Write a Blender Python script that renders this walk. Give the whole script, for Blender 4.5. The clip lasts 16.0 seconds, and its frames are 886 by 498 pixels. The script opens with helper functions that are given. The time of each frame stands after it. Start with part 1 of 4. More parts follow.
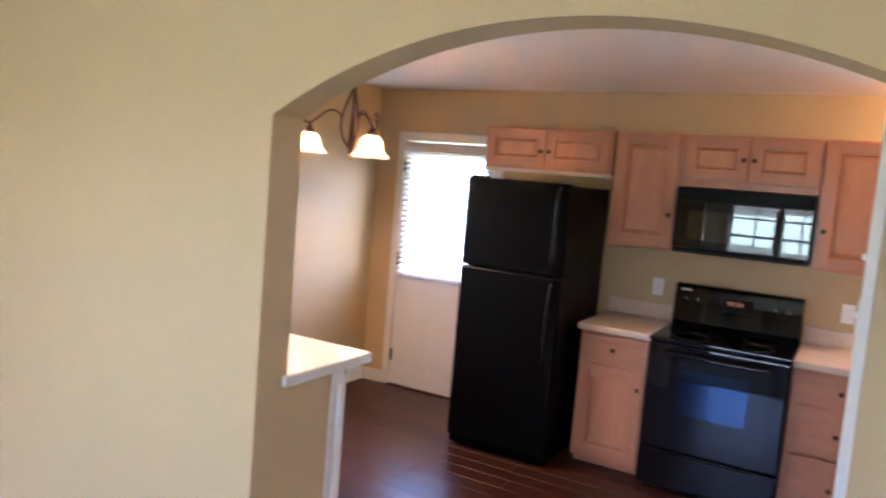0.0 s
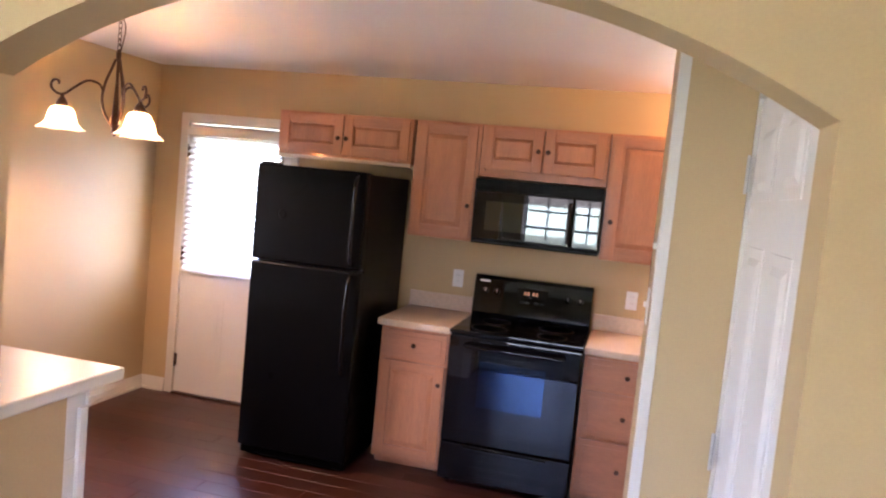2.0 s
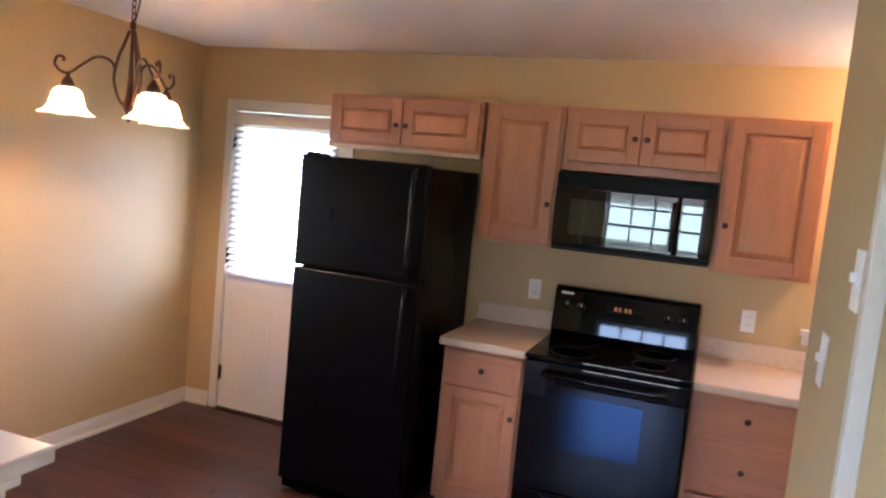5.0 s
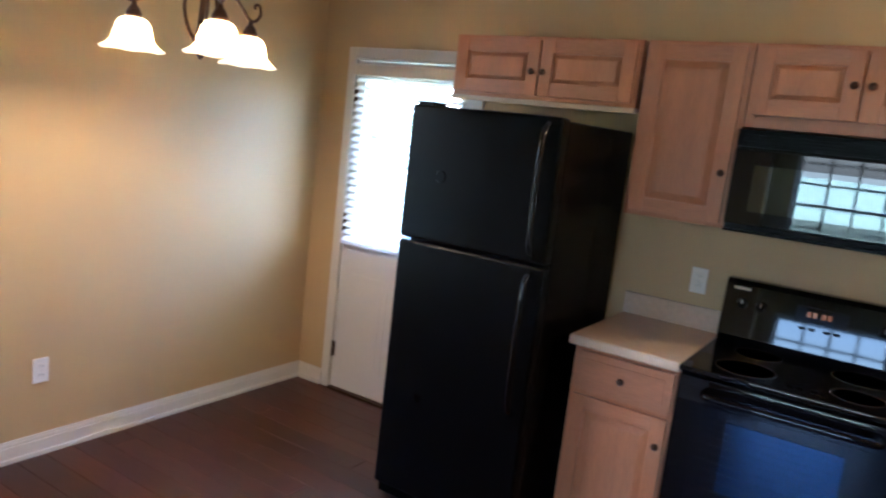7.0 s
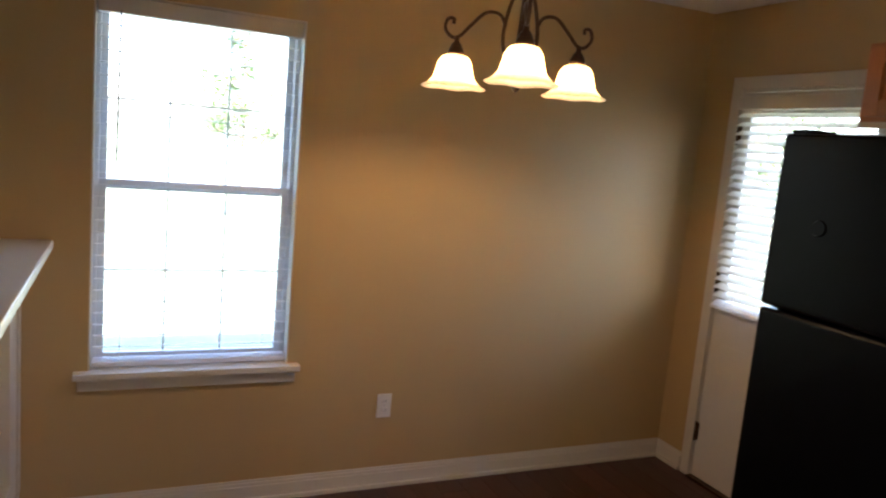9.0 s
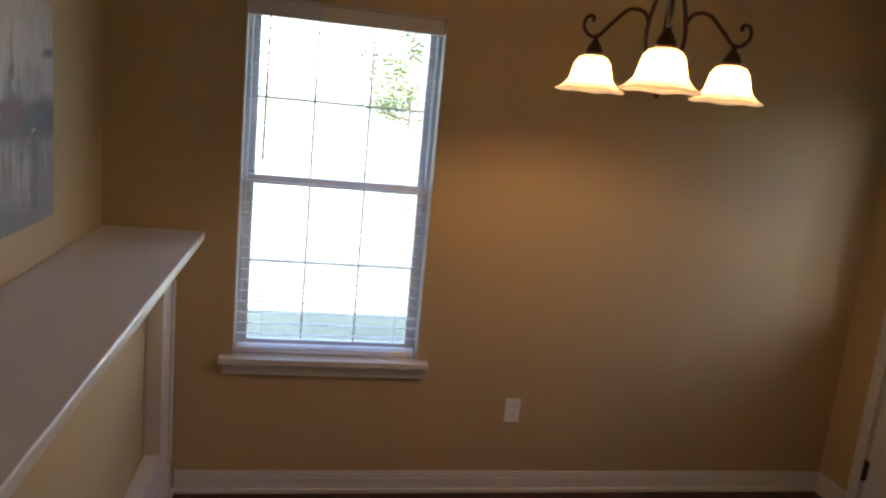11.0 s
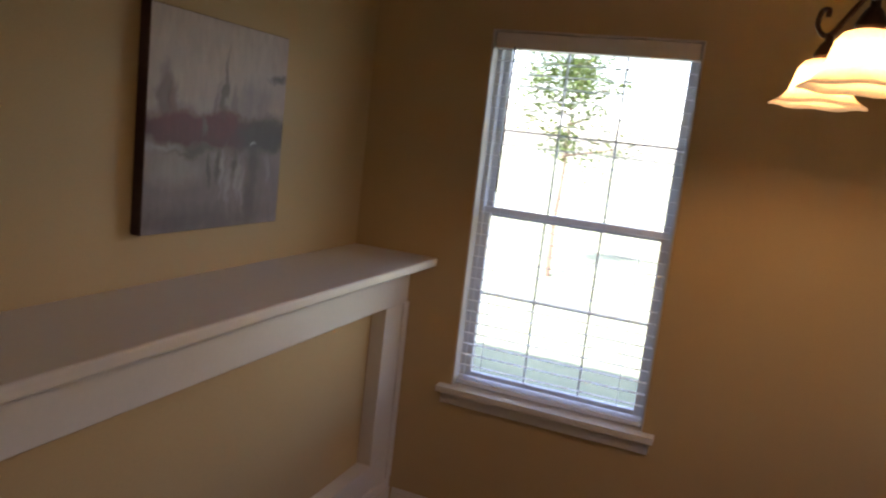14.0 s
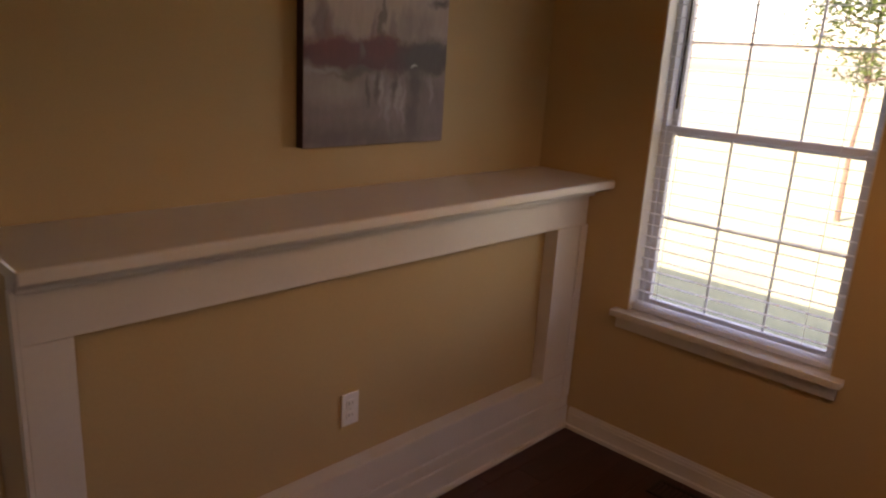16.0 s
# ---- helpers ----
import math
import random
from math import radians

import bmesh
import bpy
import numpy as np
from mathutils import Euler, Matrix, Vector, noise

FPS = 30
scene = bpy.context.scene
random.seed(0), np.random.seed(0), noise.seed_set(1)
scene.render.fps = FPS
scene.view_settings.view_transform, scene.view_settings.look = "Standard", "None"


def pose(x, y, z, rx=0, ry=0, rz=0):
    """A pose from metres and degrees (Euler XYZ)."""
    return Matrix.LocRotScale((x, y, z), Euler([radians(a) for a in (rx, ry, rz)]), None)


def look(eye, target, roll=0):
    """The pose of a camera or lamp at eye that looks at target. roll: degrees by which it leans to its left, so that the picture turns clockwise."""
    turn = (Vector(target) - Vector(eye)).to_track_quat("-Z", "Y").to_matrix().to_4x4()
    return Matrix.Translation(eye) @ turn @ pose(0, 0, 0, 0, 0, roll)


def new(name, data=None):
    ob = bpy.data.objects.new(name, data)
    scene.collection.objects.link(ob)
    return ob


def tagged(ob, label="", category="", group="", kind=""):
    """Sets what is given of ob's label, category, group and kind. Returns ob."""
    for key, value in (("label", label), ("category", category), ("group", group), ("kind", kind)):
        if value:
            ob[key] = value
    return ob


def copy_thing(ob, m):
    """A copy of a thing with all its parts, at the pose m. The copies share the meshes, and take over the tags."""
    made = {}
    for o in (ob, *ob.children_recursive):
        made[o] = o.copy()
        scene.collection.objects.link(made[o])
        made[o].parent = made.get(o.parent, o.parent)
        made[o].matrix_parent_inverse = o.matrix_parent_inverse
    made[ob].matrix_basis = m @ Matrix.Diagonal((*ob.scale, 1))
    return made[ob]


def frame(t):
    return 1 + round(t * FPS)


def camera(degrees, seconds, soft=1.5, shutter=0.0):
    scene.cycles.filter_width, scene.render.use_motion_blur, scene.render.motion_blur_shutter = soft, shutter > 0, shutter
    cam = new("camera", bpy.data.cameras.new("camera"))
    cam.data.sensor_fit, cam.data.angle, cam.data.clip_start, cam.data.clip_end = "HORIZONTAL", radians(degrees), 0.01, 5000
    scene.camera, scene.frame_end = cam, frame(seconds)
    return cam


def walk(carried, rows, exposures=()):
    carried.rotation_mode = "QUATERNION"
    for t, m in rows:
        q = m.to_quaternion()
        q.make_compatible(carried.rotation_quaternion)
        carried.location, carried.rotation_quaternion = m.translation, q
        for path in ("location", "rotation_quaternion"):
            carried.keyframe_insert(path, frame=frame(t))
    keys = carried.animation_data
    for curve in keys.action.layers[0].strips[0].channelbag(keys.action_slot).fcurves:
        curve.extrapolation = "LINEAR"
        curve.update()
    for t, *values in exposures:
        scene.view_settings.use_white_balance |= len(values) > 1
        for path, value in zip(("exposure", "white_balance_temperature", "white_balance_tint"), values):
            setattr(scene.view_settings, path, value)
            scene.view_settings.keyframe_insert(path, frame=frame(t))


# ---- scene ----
cam = camera(63, 16.0, soft=2.2, shutter=0.4)

PATH = [
    (0, (3.464, -4.906, 1.744), (2.483, -3.173, 1.555), 4.80),
    (0.5, (3.438, -4.917, 1.721), (2.738, -3.053, 1.531), 4.97),
    (1, (3.414, -4.903, 1.735), (2.902, -2.979, 1.540), 5.21),
    (1.5, (3.401, -4.804, 1.726), (2.959, -2.861, 1.545), 5.56),
    (2, (3.417, -4.645, 1.723), (2.927, -2.712, 1.563), 5.56),
    (2.5, (3.391, -4.523, 1.718), (2.854, -2.600, 1.596), 5.24),
    (3, (3.339, -4.433, 1.765), (2.768, -2.519, 1.674), 4.90),
    (5.5, (3.194, -3.822, 1.708), (2.467, -1.975, 1.469), 6.04),
    (6, (3.135, -3.630, 1.672), (2.345, -1.813, 1.398), 6.55),
    (6.5, (3.108, -3.453, 1.644), (2.228, -1.680, 1.360), 6.99),
    (7, (3.104, -3.309, 1.684), (2.043, -1.644, 1.364), 6.55),
    (7.5, (3.096, -3.191, 1.719), (1.795, -1.713, 1.365), 6.12),
    (8, (3.041, -3.030, 1.709), (1.525, -1.771, 1.362), 5.57),
    (8.5, (3.016, -2.872, 1.662), (1.317, -1.863, 1.355), 5.06),
    (9, (3.023, -2.763, 1.649), (1.214, -1.958, 1.366), 5.07),
    (11.5, (2.932, -2.560, 1.750), (0.986, -2.297, 1.368), 5.49),
    (12, (2.902, -2.451, 1.715), (0.937, -2.351, 1.359), 5.31),
    (12.5, (2.868, -2.320, 1.673), (0.896, -2.404, 1.350), 5.39),
    (13, (2.833, -2.202, 1.675), (0.875, -2.460, 1.359), 5.66),
    (13.5, (2.778, -2.069, 1.664), (0.858, -2.539, 1.361), 6.06),
    (14, (2.722, -1.928, 1.673), (0.882, -2.647, 1.363), 6.58),
    (14.5, (2.714, -1.820, 1.660), (0.981, -2.763, 1.333), 6.31),
    (15, (2.735, -1.727, 1.655), (1.128, -2.859, 1.284), 5.48),
    (15.5, (2.684, -1.624, 1.653), (1.210, -2.897, 1.195), 4.80),
    (16, (2.546, -1.503, 1.636), (1.154, -2.839, 1.106), 3.49),
]
EXPOSURE = [(0, 5.3, 5400, 32), (0.7, 5.6, 5550, 38), (3, 5.55, 5850, 39), (5, 5.25, 5450, 31), (7.6, 4.95, 4700, 15),
            (8.4, 4.2, 5950, 18), (9, 3.72, 6100, 20), (12, 3.1, 6350, 26), (14.5, 2.8, 7100, 31), (16, 2.58, 8800, 43)]
LAMP_W = 0.54
walk(cam, [(t, look(eye, target, roll)) for t, eye, target, roll in PATH], EXPOSURE)

# ---------------------------------------------------------------- light
world = bpy.data.worlds.new("sky")
scene.world = world
world.use_nodes = True
_bg = world.node_tree.nodes["Background"]
_sky = world.node_tree.nodes.new("ShaderNodeTexSky")
_sky.sky_type, _sky.sun_disc = "NISHITA", False
_sky.sun_elevation, _sky.sun_rotation = radians(39.6), radians(97.6)
_sky.air_density, _sky.dust_density = 1.0, 2.0
world.node_tree.links.new(_sky.outputs[0], _bg.inputs[0])
_bg.inputs[1].default_value = 0.15
sun = new("sun", bpy.data.lights.new("sun", "SUN"))
sun.data.energy, sun.data.angle, sun.data.color = 4.5, radians(0.5), (1.0, 0.96, 0.9)
sun.matrix_world = look((30, -4, 25), (0, 0, 0))


# ---------------------------------------------------------------- materials
def material(name, color, rough=0.6, metal=0.0, vary=0.12, scale=3.0, fine=60.0, bump=0.05, stretch=(1, 1, 1), spread=0.0, spec=0.5, coat=0.0, dark=None):
    """Principled surface: broad blotches and fine grain in colour, gloss and relief; spread: difference from piece to piece."""
    m = bpy.data.materials.new(name)
    m.use_nodes = True
    n, l = m.node_tree.nodes, m.node_tree.links
    p = n["Principled BSDF"]
    tc, mp = n.new("ShaderNodeTexCoord"), n.new("ShaderNodeMapping")
    mp.inputs["Scale"].default_value = stretch
    l.new(tc.outputs["Object"], mp.inputs[0])
    big, small = n.new("ShaderNodeTexNoise"), n.new("ShaderNodeTexNoise")
    big.inputs["Scale"].default_value, small.inputs["Scale"].default_value = scale, fine
    big.inputs["Detail"].default_value, small.inputs["Detail"].default_value = 4, 5
    for t in (big, small):
        l.new(mp.outputs[0], t.inputs["Vector"])
    mixed = n.new("ShaderNodeMix")
    mixed.inputs[0].default_value = 0.45
    l.new(big.outputs[0], mixed.inputs[2])
    l.new(small.outputs[0], mixed.inputs[3])
    ramp = n.new("ShaderNodeValToRGB")
    low = dark or [c * (1 - vary * 2) for c in color]
    high = [min(1, c * (1 + vary)) for c in color]
    ramp.color_ramp.elements[0].position, ramp.color_ramp.elements[1].position = 0.3, 0.7
    ramp.color_ramp.elements[0].color, ramp.color_ramp.elements[1].color = (*low, 1), (*high, 1)
    l.new(mixed.outputs[0], ramp.inputs[0])
    last = ramp.outputs[0]
    if spread:
        oi, hs, mr = n.new("ShaderNodeObjectInfo"), n.new("ShaderNodeHueSaturation"), n.new("ShaderNodeMapRange")
        mr.inputs[3].default_value, mr.inputs[4].default_value = 1 - spread, 1 + spread
        l.new(oi.outputs["Random"], mr.inputs[0])
        l.new(mr.outputs[0], hs.inputs["Value"])
        l.new(last, hs.inputs["Color"])
        last = hs.outputs[0]
    l.new(last, p.inputs["Base Color"])
    rr = n.new("ShaderNodeMapRange")
    swing = min(0.08, rough * 0.4)
    rr.inputs[3].default_value, rr.inputs[4].default_value = rough - swing, min(1, rough + swing)
    l.new(big.outputs[0], rr.inputs[0])
    l.new(rr.outputs[0], p.inputs["Roughness"])
    p.inputs["Metallic"].default_value = metal
    p.inputs["Specular IOR Level"].default_value = spec
    p.inputs["Coat Weight"].default_value = coat
    p.inputs["Coat Roughness"].default_value = 0.08
    if bump:
        b = n.new("ShaderNodeBump")
        b.inputs["Strength"].default_value, b.inputs["Distance"].default_value = bump, 0.004
        l.new(small.outputs[0], b.inputs["Height"])
        l.new(b.outputs[0], p.inputs["Normal"])
    return m


def glowing(name, color, strength, base=(0.9, 0.85, 0.75)):
    m = bpy.data.materials.new(name)
    m.use_nodes = True
    p = m.node_tree.nodes["Principled BSDF"]
    p.inputs["Base Color"].default_value = (*base, 1)
    p.inputs["Roughness"].default_value = 0.35
    p.inputs["Emission Color"].default_value = (*color, 1)
    p.inputs["Emission Strength"].default_value = strength
    return m


def lit_glass(name):
    """Milky glass that lets lamp light through and shines a little of its own."""
    m = glowing(name, (1.0, 0.78, 0.45), 0.1)
    n, l = m.node_tree.nodes, m.node_tree.links
    tl, mx = n.new("ShaderNodeBsdfTranslucent"), n.new("ShaderNodeMixShader")
    no = n.new("ShaderNodeTexNoise")
    no.inputs["Scale"].default_value, no.inputs["Detail"].default_value = 14, 5
    ramp = n.new("ShaderNodeValToRGB")
    ramp.color_ramp.elements[0].color, ramp.color_ramp.elements[1].color = (0.75, 0.55, 0.3, 1), (0.95, 0.85, 0.65, 1)
    l.new(no.outputs[0], ramp.inputs[0])
    l.new(ramp.outputs[0], tl.inputs[0])
    l.new(ramp.outputs[0], n["Principled BSDF"].inputs["Base Color"])
    mx.inputs[0].default_value = 0.75
    l.new(n["Principled BSDF"].outputs[0], mx.inputs[1])
    l.new(tl.outputs[0], mx.inputs[2])
    l.new(mx.outputs[0], n["Material Output"].inputs[0])
    return m


def thin_white(name):
    """Thin white plastic through which daylight glows."""
    m = material(name, (0.9, 0.9, 0.9), 0.45, vary=0.02, scale=8, fine=40, bump=0.0)
    n, l = m.node_tree.nodes, m.node_tree.links
    tl, mx = n.new("ShaderNodeBsdfTranslucent"), n.new("ShaderNodeMixShader")
    tl.inputs[0].default_value = (0.97, 0.97, 0.97, 1)
    mx.inputs[0].default_value = 0.4
    l.new(n["Principled BSDF"].outputs[0], mx.inputs[1])
    l.new(tl.outputs[0], mx.inputs[2])
    l.new(mx.outputs[0], n["Material Output"].inputs[0])
    return m


def clear_glass(name):
    m = bpy.data.materials.new(name)
    m.use_nodes = True
    n, l = m.node_tree.nodes, m.node_tree.links
    n.remove(n["Principled BSDF"])
    tr, gl, mx, lw, half = n.new("ShaderNodeBsdfTransparent"), n.new("ShaderNodeBsdfGlossy"), n.new("ShaderNodeMixShader"), n.new("ShaderNodeLayerWeight"), n.new("ShaderNodeMath")
    gl.inputs["Roughness"].default_value = 0.02
    tr.inputs[0].default_value = (0.97, 0.98, 0.975, 1)
    lw.inputs[0].default_value = 0.12
    half.operation = "MULTIPLY"
    half.inputs[1].default_value = 0.4
    l.new(lw.outputs["Facing"], half.inputs[0])
    l.new(half.outputs[0], mx.inputs[0])
    l.new(tr.outputs[0], mx.inputs[1])
    l.new(gl.outputs[0], mx.inputs[2])
    l.new(mx.outputs[0], n["Material Output"].inputs[0])
    return m


WALL = material("ochre wall paint", (0.52, 0.372, 0.185), 0.5, vary=0.035, scale=1.2, fine=180, bump=0.06, spec=0.32)
CEIL = material("textured ceiling paint", (0.86, 0.8, 0.75), 0.9, vary=0.03, scale=1.5, fine=90, bump=0.5)
TRIM = material("white gloss trim paint", (0.68, 0.64, 0.575), 0.32, vary=0.025, scale=4, fine=70, bump=0.03)
DOORW = material("white door paint", (0.7, 0.67, 0.64), 0.4, vary=0.025, scale=3, fine=60, bump=0.04)
MAPLE = material("honey maple", (0.5, 0.2, 0.084), 0.42, vary=0.1, scale=5, fine=40, bump=0.04, stretch=(5, 5, 0.6), spread=0.05, coat=0.15)
MAPLE_H = material("honey maple, level grain", (0.47, 0.195, 0.09), 0.42, vary=0.1, scale=5, fine=40, bump=0.04, stretch=(0.6, 5, 5), spread=0.05, coat=0.15)
LAMI = material("beige laminate", (0.62, 0.47, 0.34), 0.35, vary=0.08, scale=40, fine=240, bump=0.01)
FLOORW = material("dark cherry planks", (0.066, 0.019, 0.012), 0.32, vary=0.22, scale=2.2, fine=14, bump=0.03, stretch=(0.5, 3, 1), spread=0.28)
GAP = material("dark joint", (0.012, 0.006, 0.004), 0.7, vary=0.1)
BLACK = material("black textured appliance steel", (0.0022, 0.0022, 0.0026), 0.3, vary=0.1, scale=2, fine=320, bump=0.03, spec=0.06)
BLACKG = material("black gloss enamel", (0.004, 0.004, 0.005), 0.035, vary=0.1, scale=6, fine=100, bump=0.0, spec=0.3)
GLASSB = material("black oven glass", (0.004, 0.004, 0.006), 0.03, vary=0.1, scale=2, fine=20, bump=0.0, spec=0.4)
OVGLASS = material("tinted oven glass", (0.04, 0.06, 0.1), 0.045, metal=1.0, vary=0.03, scale=2, fine=20, bump=0.0)
MWGLASS = material("dark mirror glass", (0.075, 0.082, 0.085), 0.012, metal=1.0, vary=0.03, scale=2, fine=20, bump=0.0)
BRONZE = material("oil rubbed bronze", (0.1, 0.055, 0.035), 0.4, metal=0.9, vary=0.2, scale=20, fine=90, bump=0.05)
STEEL = material("satin nickel", (0.6, 0.58, 0.55), 0.3, metal=1.0, vary=0.05, scale=10, fine=90, bump=0.02)
PLATE = material("white plastic", (0.8, 0.78, 0.74), 0.4, vary=0.02, scale=8, fine=60, bump=0.0)
SLOT = material("dark slot", (0.03, 0.025, 0.02), 0.6, vary=0.1)
VINYL = material("white vinyl frame", (0.72, 0.73, 0.75), 0.4, vary=0.03, scale=6, fine=60, bump=0.0)
SLAT = thin_white("white blind slat")
GLASS = clear_glass("window glass")
LED = glowing("orange clock light", (1.0, 0.32, 0.06), 0.005, (0.1, 0.03, 0.01))
BULB = glowing("lit bulb", (1.0, 0.85, 0.6), 1.5)
SHADE = lit_glass("lit alabaster glass")
CANVAS_SIDE = material("dark canvas edge", (0.05, 0.02, 0.018), 0.7, vary=0.2, scale=8, fine=90)
SHINGLE = material("grey shingle", (0.16, 0.15, 0.145), 0.9, vary=0.2, scale=3, fine=40, bump=0.4)
GRASS = material("dry lawn", (0.2, 0.24, 0.15), 0.95, vary=0.2, scale=0.7, fine=20, bump=0.3)
BARK = material("tree bark", (0.12, 0.085, 0.06), 0.9, vary=0.3, scale=12, fine=60, bump=0.5, stretch=(1, 1, 0.3))
LEAF = material("green leaves", (0.07, 0.12, 0.03), 0.55, vary=0.25, scale=3, fine=20, bump=0.0)
CARPET = material("grey beige carpet", (0.42, 0.39, 0.36), 0.95, vary=0.12, scale=3, fine=200, bump=0.5)
METALV = material("brown vent metal", (0.05, 0.035, 0.03), 0.4, metal=0.6, vary=0.1, scale=12, fine=60)


# ---------------------------------------------------------------- building helpers
def box(bm, x0, x1, y0, y1, z0, z1):
    r = bmesh.ops.create_cube(bm, size=1)
    bmesh.ops.scale(bm, vec=(abs(x1 - x0), abs(y1 - y0), abs(z1 - z0)), verts=r["verts"])
    bmesh.ops.translate(bm, vec=((x0 + x1) / 2, (y0 + y1) / 2, (z0 + z1) / 2), verts=r["verts"])
    return r["verts"]


def boxes(*dims, bevel=0.0, seg=2):
    """One bmesh of bevelled boxes."""
    bm = bmesh.new()
    for d in dims:
        box(bm, *d)
    if bevel:
        bmesh.ops.bevel(bm, geom=bm.edges[:], offset=bevel, segments=seg, profile=0.6, affect="EDGES", clamp_overlap=True)
    return bm


def lathe(points, seg=24, at=(0, 0, 0)):
    """Turn (radius, height) points round the vertical."""
    bm = bmesh.new()
    rings = []
    for r, z in points:
        rings.append([bm.verts.new((at[0] + r * math.cos(2 * math.pi * k / seg), at[1] + r * math.sin(2 * math.pi * k / seg), at[2] + z)) for k in range(seg)])
    for a, b in zip(rings, rings[1:]):
        for k in range(seg):
            bm.faces.new((a[k], a[(k + 1) % seg], b[(k + 1) % seg], b[k]))
    for ring, flip in ((rings[0], True), (rings[-1], False)):
        bm.faces.new(ring[::-1] if flip else ring)
    return bm


def tube(points, radius, seg=8, bm=None):
    """A round bar along points; radius may be a list."""
    bm = bm or bmesh.new()
    pts = [Vector(p) for p in points]
    rad = radius if isinstance(radius, (list, tuple)) else [radius] * len(pts)
    rings = []
    side = None
    for i, p in enumerate(pts):
        d = (pts[min(i + 1, len(pts) - 1)] - pts[max(i - 1, 0)]).normalized()
        if side is None:
            side = d.orthogonal().normalized()
        side = (side - d * side.dot(d)).normalized()
        up = d.cross(side)
        rings.append([bm.verts.new(p + rad[i] * (side * math.cos(2 * math.pi * k / seg) + up * math.sin(2 * math.pi * k / seg))) for k in range(seg)])
    for a, b in zip(rings, rings[1:]):
        for k in range(seg):
            bm.faces.new((a[k], a[(k + 1) % seg], b[(k + 1) % seg], b[k]))
    bm.faces.new(rings[0][::-1])
    bm.faces.new(rings[-1])
    return bm


def bend(points, n=8):
    """A smooth line through points."""
    p = [Vector(q) for q in points]
    p = [p[0] * 2 - p[1], *p, p[-1] * 2 - p[-2]]
    out = []
    for i in range(1, len(p) - 2):
        for k in range(n):
            t = k / n
            out.append(0.5 * (2 * p[i] + (p[i + 1] - p[i - 1]) * t + (2 * p[i - 1] - 5 * p[i] + 4 * p[i + 1] - p[i + 2]) * t * t + (3 * p[i] - p[i - 1] - 3 * p[i + 1] + p[i + 2]) * t ** 3))
    return out + [p[-2]]


def origin(ob):
    o = Vector((0, 0, 0))
    while ob:
        o += ob.location
        ob = ob.parent
    return o


def part(name, bm, mat, parent=None, label="", smooth=False):
    """Link a bmesh, given in world places, as one mesh under parent."""
    if parent:
        bmesh.ops.translate(bm, vec=-origin(parent), verts=bm.verts[:])
    bmesh.ops.recalc_face_normals(bm, faces=bm.faces[:])
    me = bpy.data.meshes.new(name)
    bm.to_mesh(me)
    bm.free()
    me.materials.append(mat)
    if smooth:
        me.polygons.foreach_set("use_smooth", [True] * len(me.polygons))
    ob = new(name, me)
    ob.parent = parent
    return tagged(ob, label=label) if label else ob


def thing(name, at, label, category, group="", kind=""):
    ob = new(name)
    ob.location = at
    ob.empty_display_size = 0.05
    return tagged(ob, label, category, group, kind)


def structure(name, bm, mat, label, category):
    return tagged(part(name, bm, mat), label, category, kind="structure")


# ---------------------------------------------------------------- shell of the rooms
H = 2.44            # ceiling
FL = 0.04           # finished floor
YK, YL = -3.395, -3.512   # kitchen and living faces of the arch wall
XE = 4.9            # east wall
YS = -6.8           # south wall of the living room
WY0, WY1, WZ0, WZ1 = -2.886, -2.106, 0.655, 2.096   # dining window
DX0, DX1 = 0.276, 1.086                           # back door
SX0, SX1, SZ0, SZ1 = 3.775, 4.56, 1.15, 2.095       # sink window
LX0, LX1, LZ0, LZ1 = 1.88, 3.18, 0.5, 2.1
VY0, VY1 = -6.1, -5.1                              # unseen living room window to the lawn, added to let daylight in
T = 0.16

structure("wall_west", boxes((-T, 0, YS - T, VY0, 0, H), (-T, 0, VY1, WY0, 0, H), (-T, 0, VY0, VY1, 0, LZ0), (-T, 0, VY0, VY1, LZ1, H), (-T, 0, WY1, 0, 0, H), (-T, 0, WY0, WY1, 0, WZ0), (-T, 0, WY0, WY1, WZ1, H)), WALL,
          "ochre painted drywall with a tall window", "wall")
structure("wall_north", boxes((-T, DX0 - 0.02, 0, T, 0, H), (DX0 - 0.02, DX1 + 0.02, 0, T, 2.05, H), (DX1 + 0.02, SX0, 0, T, 0, H), (SX0, SX1, 0, T, 0, SZ0), (SX0, SX1, 0, T, SZ1, H), (SX1, XE + T, 0, T, 0, H)), WALL,
          "ochre painted kitchen wall behind the cabinets", "wall")
structure("wall_east", boxes((XE, XE + T, YS - T, 0, 0, H)), WALL, "ochre painted plain wall", "wall")
structure("wall_south", boxes((0, LX0, YS - T, YS, 0, H), (LX1, XE, YS - T, YS, 0, H), (LX0, LX1, YS - T, YS, 0, LZ0), (LX0, LX1, YS - T, YS, LZ1, H)), WALL,
          "ochre painted living room wall with a window", "wall")

